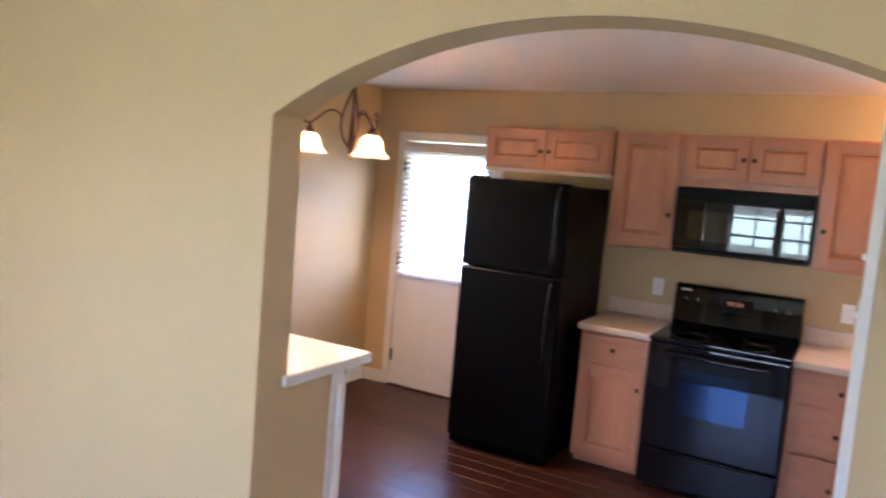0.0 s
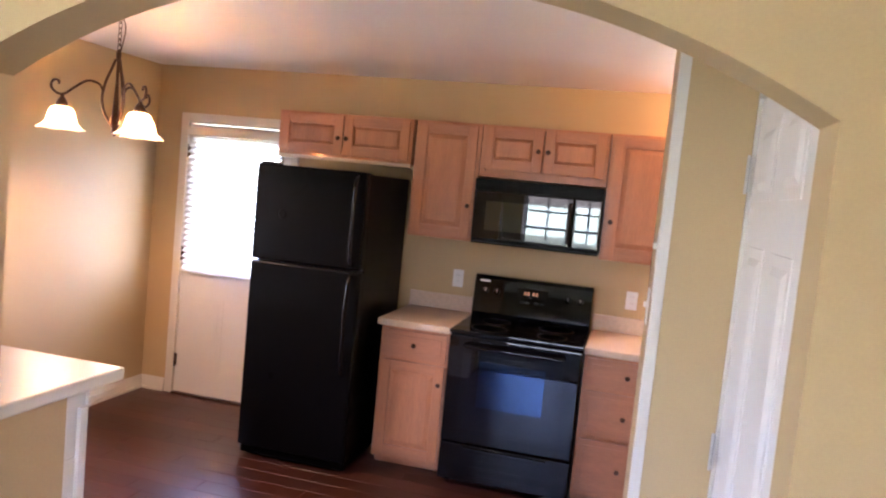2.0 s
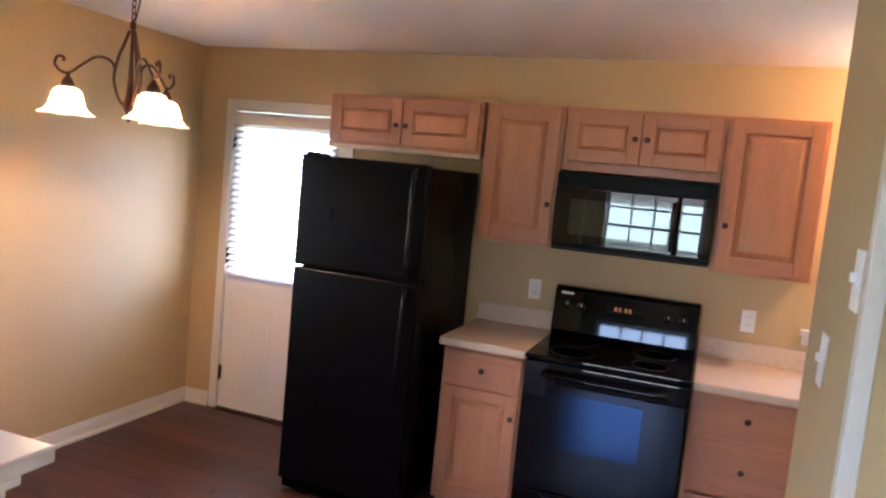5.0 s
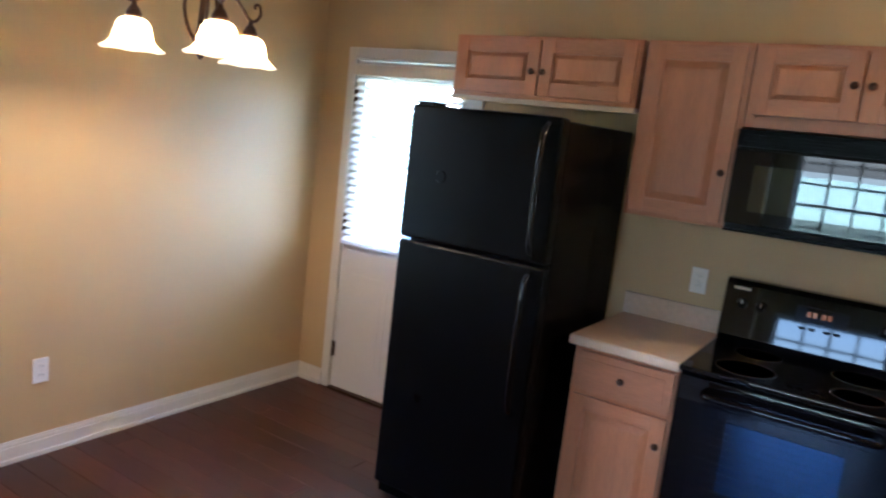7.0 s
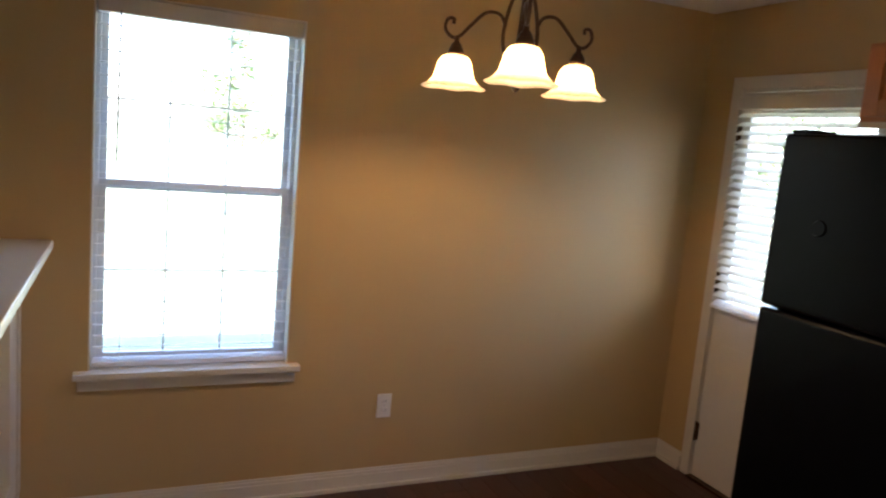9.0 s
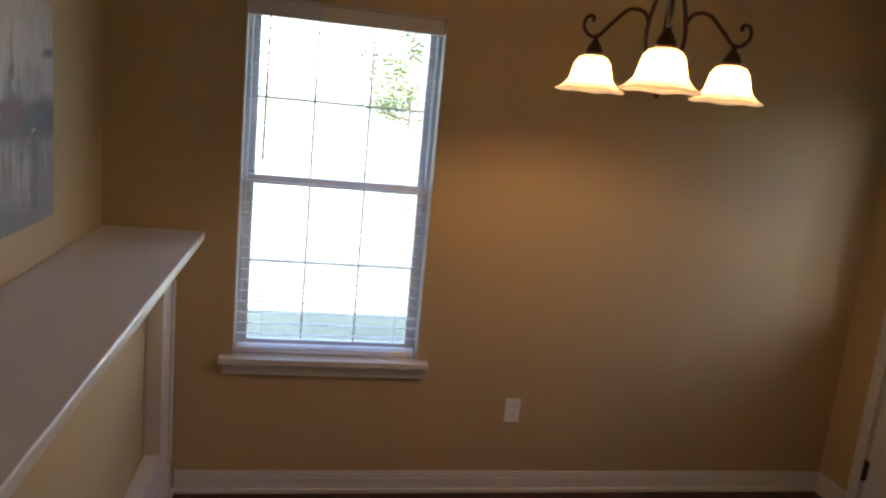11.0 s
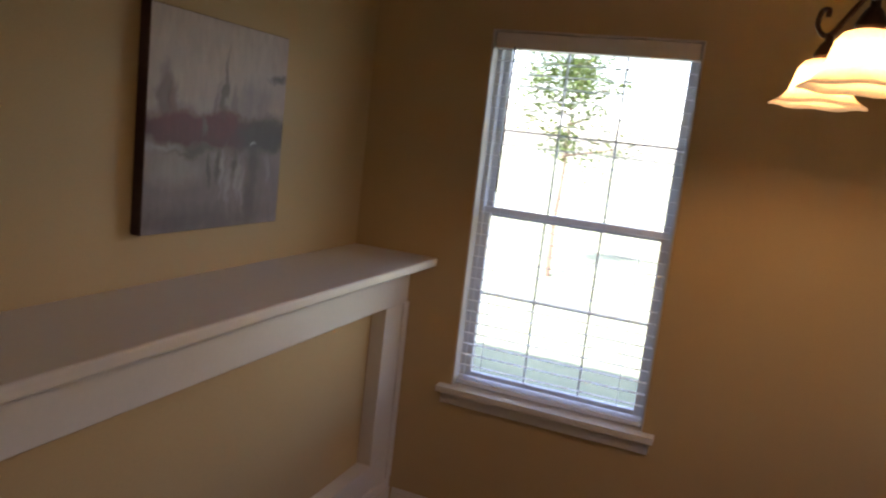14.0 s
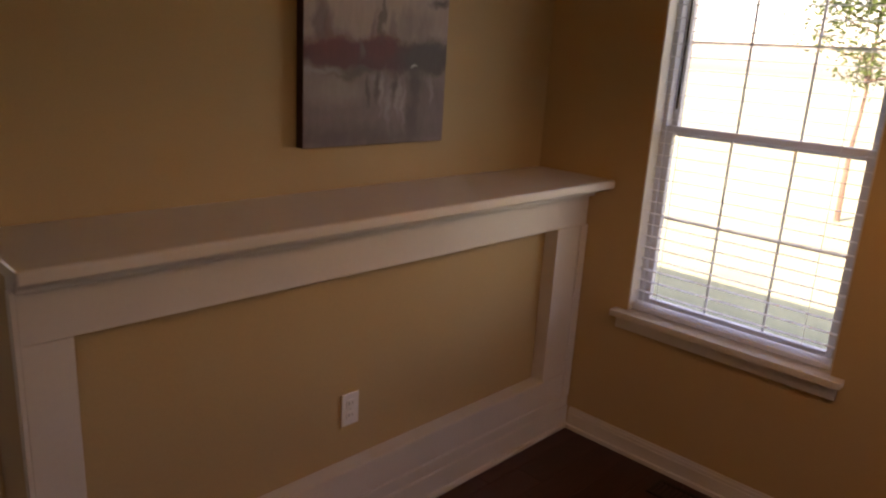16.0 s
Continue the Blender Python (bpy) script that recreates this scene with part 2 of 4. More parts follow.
# wall with the arched opening
AX0, AX1, AZ, RISE = 2.145, 3.686, 1.874, 0.216
bm = bmesh.new()
n_arc = 40
hw, cx = (AX1 - AX0) / 2, (AX0 + AX1) / 2
R_ = (hw * hw + RISE * RISE) / (2 * RISE)
arc = []
for k in range(n_arc + 1):
    x = AX0 + (AX1 - AX0) * k / n_arc
    arc.append((x, AZ + math.sqrt(max(0, R_ * R_ - (x - cx) ** 2)) - (R_ - RISE)))
for y in (YL, YK):
    f = []
    quads = [[(0, 0), (AX0, 0), (AX0, AZ), (0, AZ)], [(0, AZ), (AX0, AZ), (AX0, H), (0, H)], [(AX1, 0), (XE, 0), (XE, AZ), (AX1, AZ)], [(AX1, AZ), (XE, AZ), (XE, H), (AX1, H)]]
    for a, b in zip(arc, arc[1:]):
        quads.append([a, b, (b[0], H), (a[0], H)])
    for q in quads:
        bm.faces.new([bm.verts.new((x, y, z)) for x, z in q])
soffit = [(AX0, 0), *arc, (AX1, 0)]
for a, b in zip(soffit, soffit[1:]):
    bm.faces.new([bm.verts.new(v) for v in ((a[0], YL, a[1]), (b[0], YL, b[1]), (b[0], YK, b[1]), (a[0], YK, a[1]))])
for x0, x1, z in ((0, XE, H),):
    bm.faces.new([bm.verts.new(v) for v in ((x0, YL, z), (x1, YL, z), (x1, YK, z), (x0, YK, z))])
bmesh.ops.remove_doubles(bm, verts=bm.verts[:], dist=0.0005)
structure("wall_arch", bm, WALL, "ochre painted wall with a wide low arched opening", "wall")

structure("ceiling", boxes((-T, XE + T, YS - T, T, H, H + 0.12)), CEIL, "white textured drywall ceiling", "ceiling")
structure("carpet_living", boxes((0, XE, YS, YL - 0.015, FL - 0.0055, FL + 0.008)), CARPET, "pale grey beige living room carpet", "carpet")
floor = structure("floor", boxes((-T, XE + T, YS - T, T, -0.12, FL - 0.006)), GAP, "dark cherry wooden plank floor", "floor")

# partition with the light switches, stepping back to the closet door
PX, PY0, PY1, CX = 3.505, -2.605, -1.98, 3.715
structure("wall_partition", boxes((PX, CX + 0.12, PY0, PY1, 0, H), (CX, CX + 0.12, YK, PY0, 2.06, H), (CX, CX + 0.12, YK, -3.325, 0, 2.06)), WALL,
          "ochre painted partition beside the closet door", "wall")
structure("trim_corner", boxes((PX - 0.006, PX + 0.022, PY0 - 0.008, PY0 - 0.001, FL, H), (PX - 0.008, PX - 0.001, PY0 - 0.008, PY0 + 0.03, FL, H), bevel=0.002), TRIM,
          "white wooden corner guard on a wall end", "trim")


def baseboard(name, *runs):
    """Stepped skirting; runs of (x0, x1, y0, y1, axis side)."""
    bm = bmesh.new()
    for x0, x1, y0, y1, nx, ny in runs:
        for depth, z0, z1 in ((0.014, FL, FL + 0.07), (0.010, FL + 0.07, FL + 0.085), (0.006, FL + 0.085, FL + 0.096), (0.026, FL, FL + 0.018)):
            if nx:
                box(bm, x0, x0 + nx * depth, y0, y1, z0, z1)
            else:
                box(bm, x0, x1, y0, y0 + ny * depth, z0, z1)
    return structure(name, bm, TRIM, "white painted stepped baseboard", "baseboard")


baseboard("baseboard_west", (0.001, 0, -3.1, -0.001, 1, 0), (0.001, 0, YS, YL, 1, 0))
baseboard("baseboard_north", (0.001, DX0 - 0.075, -0.001, 0, 0, -1), (DX1 + 0.075, 1.28, -0.001, 0, 0, -1))
baseboard("baseboard_living", (0.02, AX0, YL - 0.001, 0, 0, -1), (AX1, XE, YL - 0.001, 0, 0, -1))

# ---------------------------------------------------------------- windows


def sash_window(name, axis, wall, a0, a1, z0, z1, out, label, cols=3, rows=2, bar=0.004):
    """Double-hung vinyl window with grids; axis: along which it runs; wall: the inner face; out: which way is outdoors."""
    def bx(u0, u1, d0, d1, w0, w1):
        p, q = wall + out * d0, wall + out * d1
        return (min(p, q), max(p, q), u0, u1, w0, w1) if axis == "y" else (u0, u1, min(p, q), max(p, q), w0, w1)
    base = (wall, (a0 + a1) / 2, z0) if axis == "y" else ((a0 + a1) / 2, wall, z0)
    win = thing(name, base, label, "window", kind="structure")
    fw = 0.024
    part("window_frame", boxes(bx(a0, a0 + fw, 0.07, 0.15, z0, z1), bx(a1 - fw, a1, 0.07, 0.15, z0, z1), bx(a0 + fw, a1 - fw, 0.07, 0.15, z0, z0 + fw), bx(a0 + fw, a1 - fw, 0.07, 0.15, z1 - fw, z1), bevel=0.003), VINYL, win)
    mid = (z0 + z1) / 2 + 0.012
    for tag, lo, hi, d in (("lower_sash", z0 + fw, mid + 0.02, 0.08), ("upper_sash", mid - 0.02, z1 - fw, 0.11)):
        s0, s1, sw = a0 + fw, a1 - fw, 0.026
        sash = part(tag, boxes(bx(s0, s0 + sw, d, d + 0.028, lo, hi), bx(s1 - sw, s1, d, d + 0.028, lo, hi), bx(s0 + sw, s1 - sw, d, d + 0.028, lo, lo + sw), bx(s0 + sw, s1 - sw, d, d + 0.028, hi - sw, hi), bevel=0.003), VINYL, win)
        pane = part("pane", boxes(bx(s0 + sw, s1 - sw, d + 0.012, d + 0.016, lo + sw, hi - sw)), GLASS, sash)
        pane.visible_shadow = False
        for c in range(1, cols):
            u = s0 + sw + (s1 - s0 - 2 * sw) * c / cols
            part("muntin", boxes(bx(u - bar, u + bar, d + 0.018, d + 0.024, lo + sw, hi - sw)), VINYL, sash)
        for k in range(1, rows):
            zc = lo + sw + (hi - lo - 2 * sw) * k / rows
            part("muntin", boxes(bx(s0 + sw, s1 - sw, d + 0.0185, d + 0.0235, zc - bar, zc + bar)), VINYL, sash)
    part("reveal", boxes(bx(a0, a0 + 0.006, 0.002, 0.07, z0, z1), bx(a1 - 0.006, a1, 0.002, 0.07, z0, z1), bx(a0 + 0.006, a1 - 0.006, 0.002, 0.07, z1 - 0.006, z1)), TRIM, win)
    part("window_sill", boxes(bx(a0 - 0.05, a1 + 0.045, -0.05, -0.001, z0 - 0.022, z0 + 0.004), bx(a0 + 0.001, a1 - 0.001, -0.001, 0.07, z0 - 0.001, z0 + 0.004), bevel=0.004), TRIM, win)
    part("apron", boxes(bx(a0 - 0.036, a1 + 0.03, -0.018, -0.001, z0 - 0.075, z0 - 0.023), bevel=0.003), TRIM, win)
    return win


def blind(name, axis, wall, a0, a1, z0, z1, label, depth, tilt, pitch=0.042, face=1, group="", half=0.0125):
    """Slatted blind: head rail, separate slats, bottom rail, cords and wand. depth: how far behind the wall face its middle lies."""
    base = (wall - face * depth, (a0 + a1) / 2, z0) if axis == "y" else ((a0 + a1) / 2, wall - face * depth, z0)
    b = thing(name, base, label, "blind", group)

    def bx(u0, u1, d0, d1, w0, w1):
        p, q = wall - face * (depth + d0), wall - face * (depth + d1)
        return (min(p, q), max(p, q), u0, u1, w0, w1) if axis == "y" else (u0, u1, min(p, q), max(p, q), w0, w1)
    part("head_rail", boxes(bx(a0, a1, -0.03, 0.026, z1 - 0.06, z1), bevel=0.004), TRIM, b)
    part("bottom_rail", boxes(bx(a0, a1, -0.024, 0.024, z0, z0 + 0.018), bevel=0.003), SLAT, b)
    # one slat mesh, shared
    bm = bmesh.new()
    w = half
    prof = [(-w, -0.06 * w), (-w * 0.4, 0.03 * w), (w * 0.4, 0.03 * w), (w, -0.06 * w)]
    ca, sa = math.cos(radians(tilt)), math.sin(radians(tilt))
    rows = []
    for u in (a0 + 0.003, a1 - 0.003):
        row = []
        for lift in (0.0, 0.06 * half):
            for d, h in prof:
                dd, hh = d * ca - (h + lift) * sa, d * sa + (h + lift) * ca
                row.append(bm.verts.new((dd, u - base[1], hh) if axis == "y" else (u - base[0], dd, hh)))
        rows.append(row)
    ring = [0, 1, 2, 3, 7, 6, 5, 4]
    for i in range(8):
        a, c = ring[i], ring[(i + 1) % 8]
        bm.faces.new((rows[0][a], rows[0][c], rows[1][c], rows[1][a]))
    bmesh.ops.recalc_face_normals(bm, faces=bm.faces[:])
    me = bpy.data.meshes.new("slat")
    bm.to_mesh(me)
    bm.free()
    me.materials.append(SLAT)
    z = z0 + 0.03
    while z < z1 - 0.06:
        s = new("slat", me)
        s.parent = b
        s.location = (0, 0, z - base[2])
        z += pitch
    for u in (a0 + 0.1, a1 - 0.1):
        p = bx(u - 0.0008, u + 0.0008, -0.0262, -0.0252, z0 + 0.01, z1 - 0.05)
        part("ladder_cord", boxes(p), SLAT, b)
    return b


sash_window("window_1", "y", 0.0, WY0, WY1, WZ0, WZ1, -1, "white double-hung vinyl window with thin grids and a deep sill")
blind("window_blind", "y", 0.0, WY0 + 0.012, WY1 - 0.012, WZ0 + 0.012, WZ1 - 0.008, "white slatted blind lowered with its slats open", 0.04, 4, pitch=0.046)
part("wand", tube([(-0.012, WY0 + 0.09, WZ1 - 0.06), (-0.01, WY0 + 0.088, WZ1 - 0.35), (-0.012, WY0 + 0.085, WZ1 - 0.62)], 0.004), GLASSB, bpy.data.objects["window_blind"])
sash_window("window_2", "x", 0.0, SX0, SX1, SZ0, SZ1, 1, "white vinyl window over the kitchen counter")
blind("window_blind", "x", 0.0, SX0 + 0.012, SX1 - 0.012, SZ0 + 0.012, SZ1 - 0.008, "white slatted blind over the kitchen counter", 0.04, 4, face=-1)
sash_window("window_3", "x", YS, LX0, LX1, LZ0, LZ1, -1, "wide white living room window with grids", cols=4, rows=3, bar=0.014)
# added out of view; its width sets how bright the living room is
sash_window("window_4", "y", 0.0, VY0, VY1, LZ0, LZ1, -1, "wide white living room window facing the lawn, unseen, added for daylight", cols=4, rows=3, bar=0.014)

# ---------------------------------------------------------------- back door
door = thing("door_1", ((DX0 + DX1) / 2, 0, FL), "white half-glass back door, closed, with a slatted blind", "door", kind="structure")
part("casing", boxes((DX0 - 0.065, DX0 - 0.004, -0.018, -0.001, FL, 2.105), (DX1 + 0.004, DX1 + 0.065, -0.018, -0.001, FL, 2.105), (DX0 - 0.004, DX1 + 0.004, -0.018, -0.001, 2.044, 2.105), bevel=0.004), TRIM, door)
part("jamb", boxes((DX0 - 0.02, DX0 - 0.003, -0.001, T, FL, 2.05), (DX1 + 0.003, DX1 + 0.02, -0.001, T, FL, 2.05), (DX0 - 0.003, DX1 + 0.003, -0.001, T, 2.034, 2.05)), TRIM, door)
GX0, GX1, GZ0, GZ1 = 0.35, 1.005, 0.985, 1.93
slab = part("slab", boxes((DX0, GX0, 0.004, 0.048, FL + 0.012, 2.03), (GX1, DX1, 0.004, 0.048, FL + 0.012, 2.03), (GX0, GX1, 0.004, 0.048, FL + 0.012, GZ0), (GX0, GX1, 0.004, 0.048, GZ1, 2.03)), DOORW, door)
part("glazing_frame", boxes((GX0 - 0.03, GX0, -0.008, 0.003, GZ0 - 0.03, GZ1 + 0.03), (GX1, GX1 + 0.03, -0.008, 0.003, GZ0 - 0.03, GZ1 + 0.03), (GX0, GX1, -0.008, 0.003, GZ0 - 0.03, GZ0), (GX0, GX1, -0.008, 0.003, GZ1, GZ1 + 0.03), bevel=0.003), DOORW, slab)
pane = part("pane", boxes((GX0, GX1, 0.024, 0.028, GZ0, GZ1)), GLASS, slab)
pane.visible_shadow = False
for x0, x1 in ((DX0 + 0.1, DX0 + 0.37), (DX0 + 0.44, DX0 + 0.71)):
    part("raised_panel", boxes((x0, x1, -0.001, 0.0035, 0.2, 0.78), (x0 + 0.04, x1 - 0.04, -0.004, -0.001, 0.24, 0.74), bevel=0.002), DOORW, slab)
for z in (0.29, 1.085, 1.83):
    h = part("hinge", boxes((DX0 - 0.012, DX0 + 0.012, -0.006, 0.003, z - 0.045, z + 0.045)), BRONZE, door, "dark bronze hinge")
    part("hinge_pin", tube([(DX0 - 0.002, -0.008, z - 0.052), (DX0 - 0.002, -0.008, z + 0.052)], 0.006), BRONZE, h)
part("threshold", boxes((DX0 - 0.003, DX1 + 0.003, -0.03, T, FL, FL + 0.011), bevel=0.003), BRONZE, door)
blind("window_blind", "x", 0.0, GX0 - 0.045, GX1 + 0.045, GZ0 - 0.02, GZ1 + 0.075, "white slatted blind hung on the back door", -0.038, 28, face=-1, half=0.0245)

# ---------------------------------------------------------------- closet door in the partition
closet = thing("door_2", (CX, -2.97, FL), "white six-panel closet door, closed, with nickel hinges", "door", kind="structure")
CY0, CY1 = -3.305, -2.63
part("jamb", boxes((CX - 0.012, CX + 0.1, CY1 + 0.003, PY0 - 0.003, FL, 2.058), (CX - 0.012, CX + 0.1, -3.324, CY0 - 0.003, FL, 2.058), (CX - 0.012, CX + 0.1, CY0 - 0.003, CY1 + 0.003, 2.036, 2.058), bevel=0.002), TRIM, closet)
slab2 = part("slab", boxes((CX - 0.004, CX + 0.031, CY0, CY1, FL + 0.012, 2.032), bevel=0.002), DOORW, closet)
for y0, y1 in ((CY0 + 0.09, CY0 + 0.29), (CY1 - 0.29, CY1 - 0.09)):
    for z0, z1 in ((0.22, 0.84), (0.99, 1.66), (1.77, 1.96)):
        bm = boxes((CX - 0.0065, CX - 0.0035, y0, y1, z0, z1), bevel=0.001)
        v = box(bm, CX - 0.013, CX - 0.0065, y0 + 0.025, y1 - 0.025, z0 + 0.025, z1 - 0.025)
        for q in v:
            if q.co.x < CX - 0.01:
                q.co.y += 0.018 if q.co.y < (y0 + y1) / 2 else -0.018
                q.co.z += 0.018 if q.co.z < (z0 + z1) / 2 else -0.018
        part("raised_panel", bm, DOORW, slab2)
for z in (0.27, 1.1, 1.84):
    h = part("hinge", boxes((CX - 0.016, CX - 0.0135, CY1 - 0.02, CY1 + 0.02, z - 0.045, z + 0.045)), STEEL, closet, "satin nickel hinge")
    part("hinge_pin", tube([(CX - 0.02, CY1 + 0.002, z - 0.05), (CX - 0.02, CY1 + 0.002, z + 0.05)], 0.004), STEEL, h)

# ---------------------------------------------------------------- half wall with ledge
LE = 2.14
ledge = thing("ledge_wall", (LE / 2, -3.25, FL), "ochre half wall framed with white boards under a wide white ledge", "half wall", kind="structure")
part("core", boxes((0.001, LE - 0.001, YK + 0.001, -3.186, FL, 1.136)), WALL, ledge)
part("ledge_board", boxes((0.002, LE + 0.022, YK + 0.002, -3.008, 1.14, 1.174), (AX0 + 0.001, LE + 0.022, YK - 0.022, YK + 0.03, 1.1405, 1.1735), bevel=0.008, seg=3), TRIM, ledge, "white glossy ledge board")
part("cove_moulding", boxes((0.003, LE + 0.012, -3.124, -3.07, 1.117, 1.139), (0.003, LE + 0.006, -3.124, -3.095, 1.097, 1.117), bevel=0.006, seg=3), TRIM, ledge)
part("top_rail", boxes((0.004, LE, -3.185, -3.122, 0.972, 1.138), bevel=0.003), TRIM, ledge)
part("stile", boxes((0.004, 0.2, -3.185, -3.122, 0.306, 0.971), bevel=0.003), TRIM, ledge)
part("corner_strip", boxes((0.004, 0.05, -3.1215, -3.112, 0.19, 0.972), bevel=0.003), TRIM, ledge)
part("stile", boxes((2.03, LE, -3.185, -3.122, 0.306, 0.971), bevel=0.003), TRIM, ledge)
part("bottom_rail", boxes((0.004, LE, -3.185, -3.122, 0.19, 0.305), bevel=0.003), TRIM, ledge)
part("base_moulding", boxes((0.004, LE, -3.185, -3.11, FL, 0.14), (0.004, LE, -3.185, -3.116, 0.14, 0.188), (0.004, LE, -3.11, -3.096, FL, FL + 0.02), bevel=0.004), TRIM, ledge)
part("corner_board", boxes((LE - 0.003, LE + 0.01, -3.15, -3.123, FL, 1.096), bevel=0.002), TRIM, ledge)

# ---------------------------------------------------------------- kitchen cabinets


def knob(parent, x, y, z):
    bm = lathe([(0.007, 0), (0.006, 0.008), (0.006, 0.012), (0.013, 0.017), (0.0145, 0.022), (0.011, 0.027), (0.003, 0.029)], 14)
    bmesh.ops.rotate(bm, matrix=Matrix.Rotation(radians(90), 3, "X"), verts=bm.verts[:])
    bmesh.ops.translate(bm, vec=(x, y, z), verts=bm.verts[:])
    part("knob", bm, BRONZE, parent, "dark bronze knob", smooth=True)


def panel_front(name, parent, x0, x1, z0, z1, y, knob_at=None, rail=0.058):
    """Raised-panel front whose back lies at y, facing the room."""
    t = 0.019
    bm = bmesh.new()
    a0, a1, c0, c1 = x0 + rail, x1 - rail, z0 + rail, z1 - rail
    rings = []
    for inset, depth in ((0, y - 0.006), (0.006, y - 0.006), (0.03 if c1 - c0 > 0.14 else 0.02, y - 0.0165), (0.034 if c1 - c0 > 0.14 else 0.024, y - 0.0175)):
        rings.append([bm.verts.new(v) for v in ((a0 + inset, depth, c0 + inset), (a1 - inset, depth, c0 + inset), (a1 - inset, depth, c1 - inset), (a0 + inset, depth, c1 - inset))])
    for p, q in zip(rings, rings[1:]):
        for k in range(4):
            bm.faces.new((p[k], p[(k + 1) % 4], q[(k + 1) % 4], q[k]))
    bm.faces.new(rings[-1])
    d = part(name, bm, MAPLE, parent)
    part("stile", boxes((x0, x0 + rail, y - t, y, z0, z1), bevel=0.003), MAPLE, d)
    part("stile", boxes((x1 - rail, x1, y - t, y, z0, z1), bevel=0.003), MAPLE, d)
    part("rail", boxes((x0 + rail, x1 - rail, y - t + 0.001, y, z0, z0 + rail), bevel=0.002), MAPLE_H, d)
    part("rail", boxes((x0 + rail, x1 - rail, y - t + 0.001, y, z1 - rail, z1), bevel=0.002), MAPLE_H, d)
    if knob_at:
        knob(d, knob_at[0], y - t, knob_at[1])
    return d


def slab_front(name, parent, x0, x1, z0, z1, y):
    """Drawer front with a moulded field."""
    d = part(name, boxes((x0, x1, y - 0.015, y, z0, z1), (x0 + 0.03, x1 - 0.03, y - 0.02, y - 0.015, z0 + 0.03, z1 - 0.03), bevel=0.004), MAPLE_H, parent)
    knob(d, (x0 + x1) / 2, y - 0.019, (z0 + z1) / 2)
    return d


UY = -0.305
def wall_unit(label, x0, x1, z0, z1, doors):
    u = thing("wall_cabinet", ((x0 + x1) / 2, 0, z0), label, "cabinet", "wall cabinets")
    part("body", boxes((x0 + 0.001, x1 - 0.001, UY + 0.02, -0.002, z0, z1)), MAPLE, u)
    part("face_frame", boxes((x0 + 0.001, x0 + 0.036, UY, UY + 0.0195, z0, z1), (x1 - 0.036, x1 - 0.001, UY, UY + 0.0195, z0, z1), (x0 + 0.036, x1 - 0.036, UY, UY + 0.0195, z0, z0 + 0.036), (x0 + 0.036, x1 - 0.036, UY, UY + 0.0195, z1 - 0.036, z1), bevel=0.0015), MAPLE, u)
    for d in doors:
        panel_front("door", u, *d[:4], UY - 0.001, d[4])
    return u


wall_unit("honey maple wall cabinet with two low doors above the fridge", 1.142, 2.058, 1.868, 2.148,
          [(1.162, 1.594, 1.886, 2.132, (1.57, 1.99)), (1.601, 2.038, 1.886, 2.132, (1.626, 1.99))])
part("light_rail", boxes((1.144, 2.056, UY - 0.004, UY + 0.018, 1.845, 1.867), bevel=0.002), LAMI, bpy.data.objects["wall_cabinet"], "pale board under the doors")
wall_unit("tall honey maple wall cabinet with one raised-panel door", 2.075, 2.494, 1.43, 2.148, [(2.098, 2.472, 1.449, 2.13, (2.45, 1.645))])
wall_unit("honey maple wall cabinet with two low doors above the microwave", 2.496, 3.26, 1.832, 2.148,
          [(2.514, 2.873, 1.88, 2.132, (2.848, 2.005)), (2.881, 3.242, 1.88, 2.132, (2.906, 2.005))])
wall_unit("tall honey maple wall cabinet beside the kitchen window", 3.262, 3.7, 1.41, 2.148, [(3.284, 3.678, 1.43, 2.13, (3.306, 1.635))])

BY = -0.59


def base_unit(label, x0, x1, fronts):
    u = thing("base_cabinet", ((x0 + x1) / 2, -0.3, FL), label, "cabinet", "base cabinets")
    part("body", boxes((x0 + 0.001, x1 - 0.001, BY + 0.02, -0.002, 0.1, 0.902)), MAPLE, u)
    part("toe_kick", boxes((x0 + 0.002, x1 - 0.002, BY + 0.075, -0.05, FL, 0.1)), MAPLE_H, u)
    part("face_frame", boxes((x0 + 0.001, x0 + 0.032, BY, BY + 0.0195, 0.1, 0.902), (x1 - 0.032, x1 - 0.001, BY, BY + 0.0195, 0.1, 0.902), (x0 + 0.032, x1 - 0.032, BY, BY + 0.0195, 0.1, 0.135), (x0 + 0.032, x1 - 0.032, BY, BY + 0.0195, 0.87, 0.902), (x0 + 0.032, x1 - 0.032, BY, BY + 0.0195, 0.7, 0.722), bevel=0.0015), MAPLE, u)
    for f in fronts:
        if len(f) == 5:
            panel_front("door", u, *f[:4], BY - 0.001, f[4])
        else:
            slab_front("drawer", u, *f, BY - 0.001)
    return u


base_unit("honey maple base cabinet with one drawer over one door", 2.062, 2.492, [(2.082, 2.472, 0.722, 0.884), (2.082, 2.472, 0.125, 0.7, (2.446, 0.593))])
base_unit("honey maple base cabinet with three drawers", 3.258, 3.742, [(3.278, 3.722, 0.722, 0.884), (3.278, 3.722, 0.445, 0.7), (3.278, 3.722, 0.125, 0.425)])

base_unit("honey maple sink cabinet with a false drawer over its door", 3.744, 4.348, [(3.764, 4.328, 0.722, 0.884), (3.764, 4.328, 0.125, 0.7, (3.79, 0.593))])
base_unit("honey maple base cabinet in the corner by the window", 4.35, 4.895, [(4.37, 4.875, 0.722, 0.884), (4.37, 4.875, 0.125, 0.7, (4.39, 0.593))])

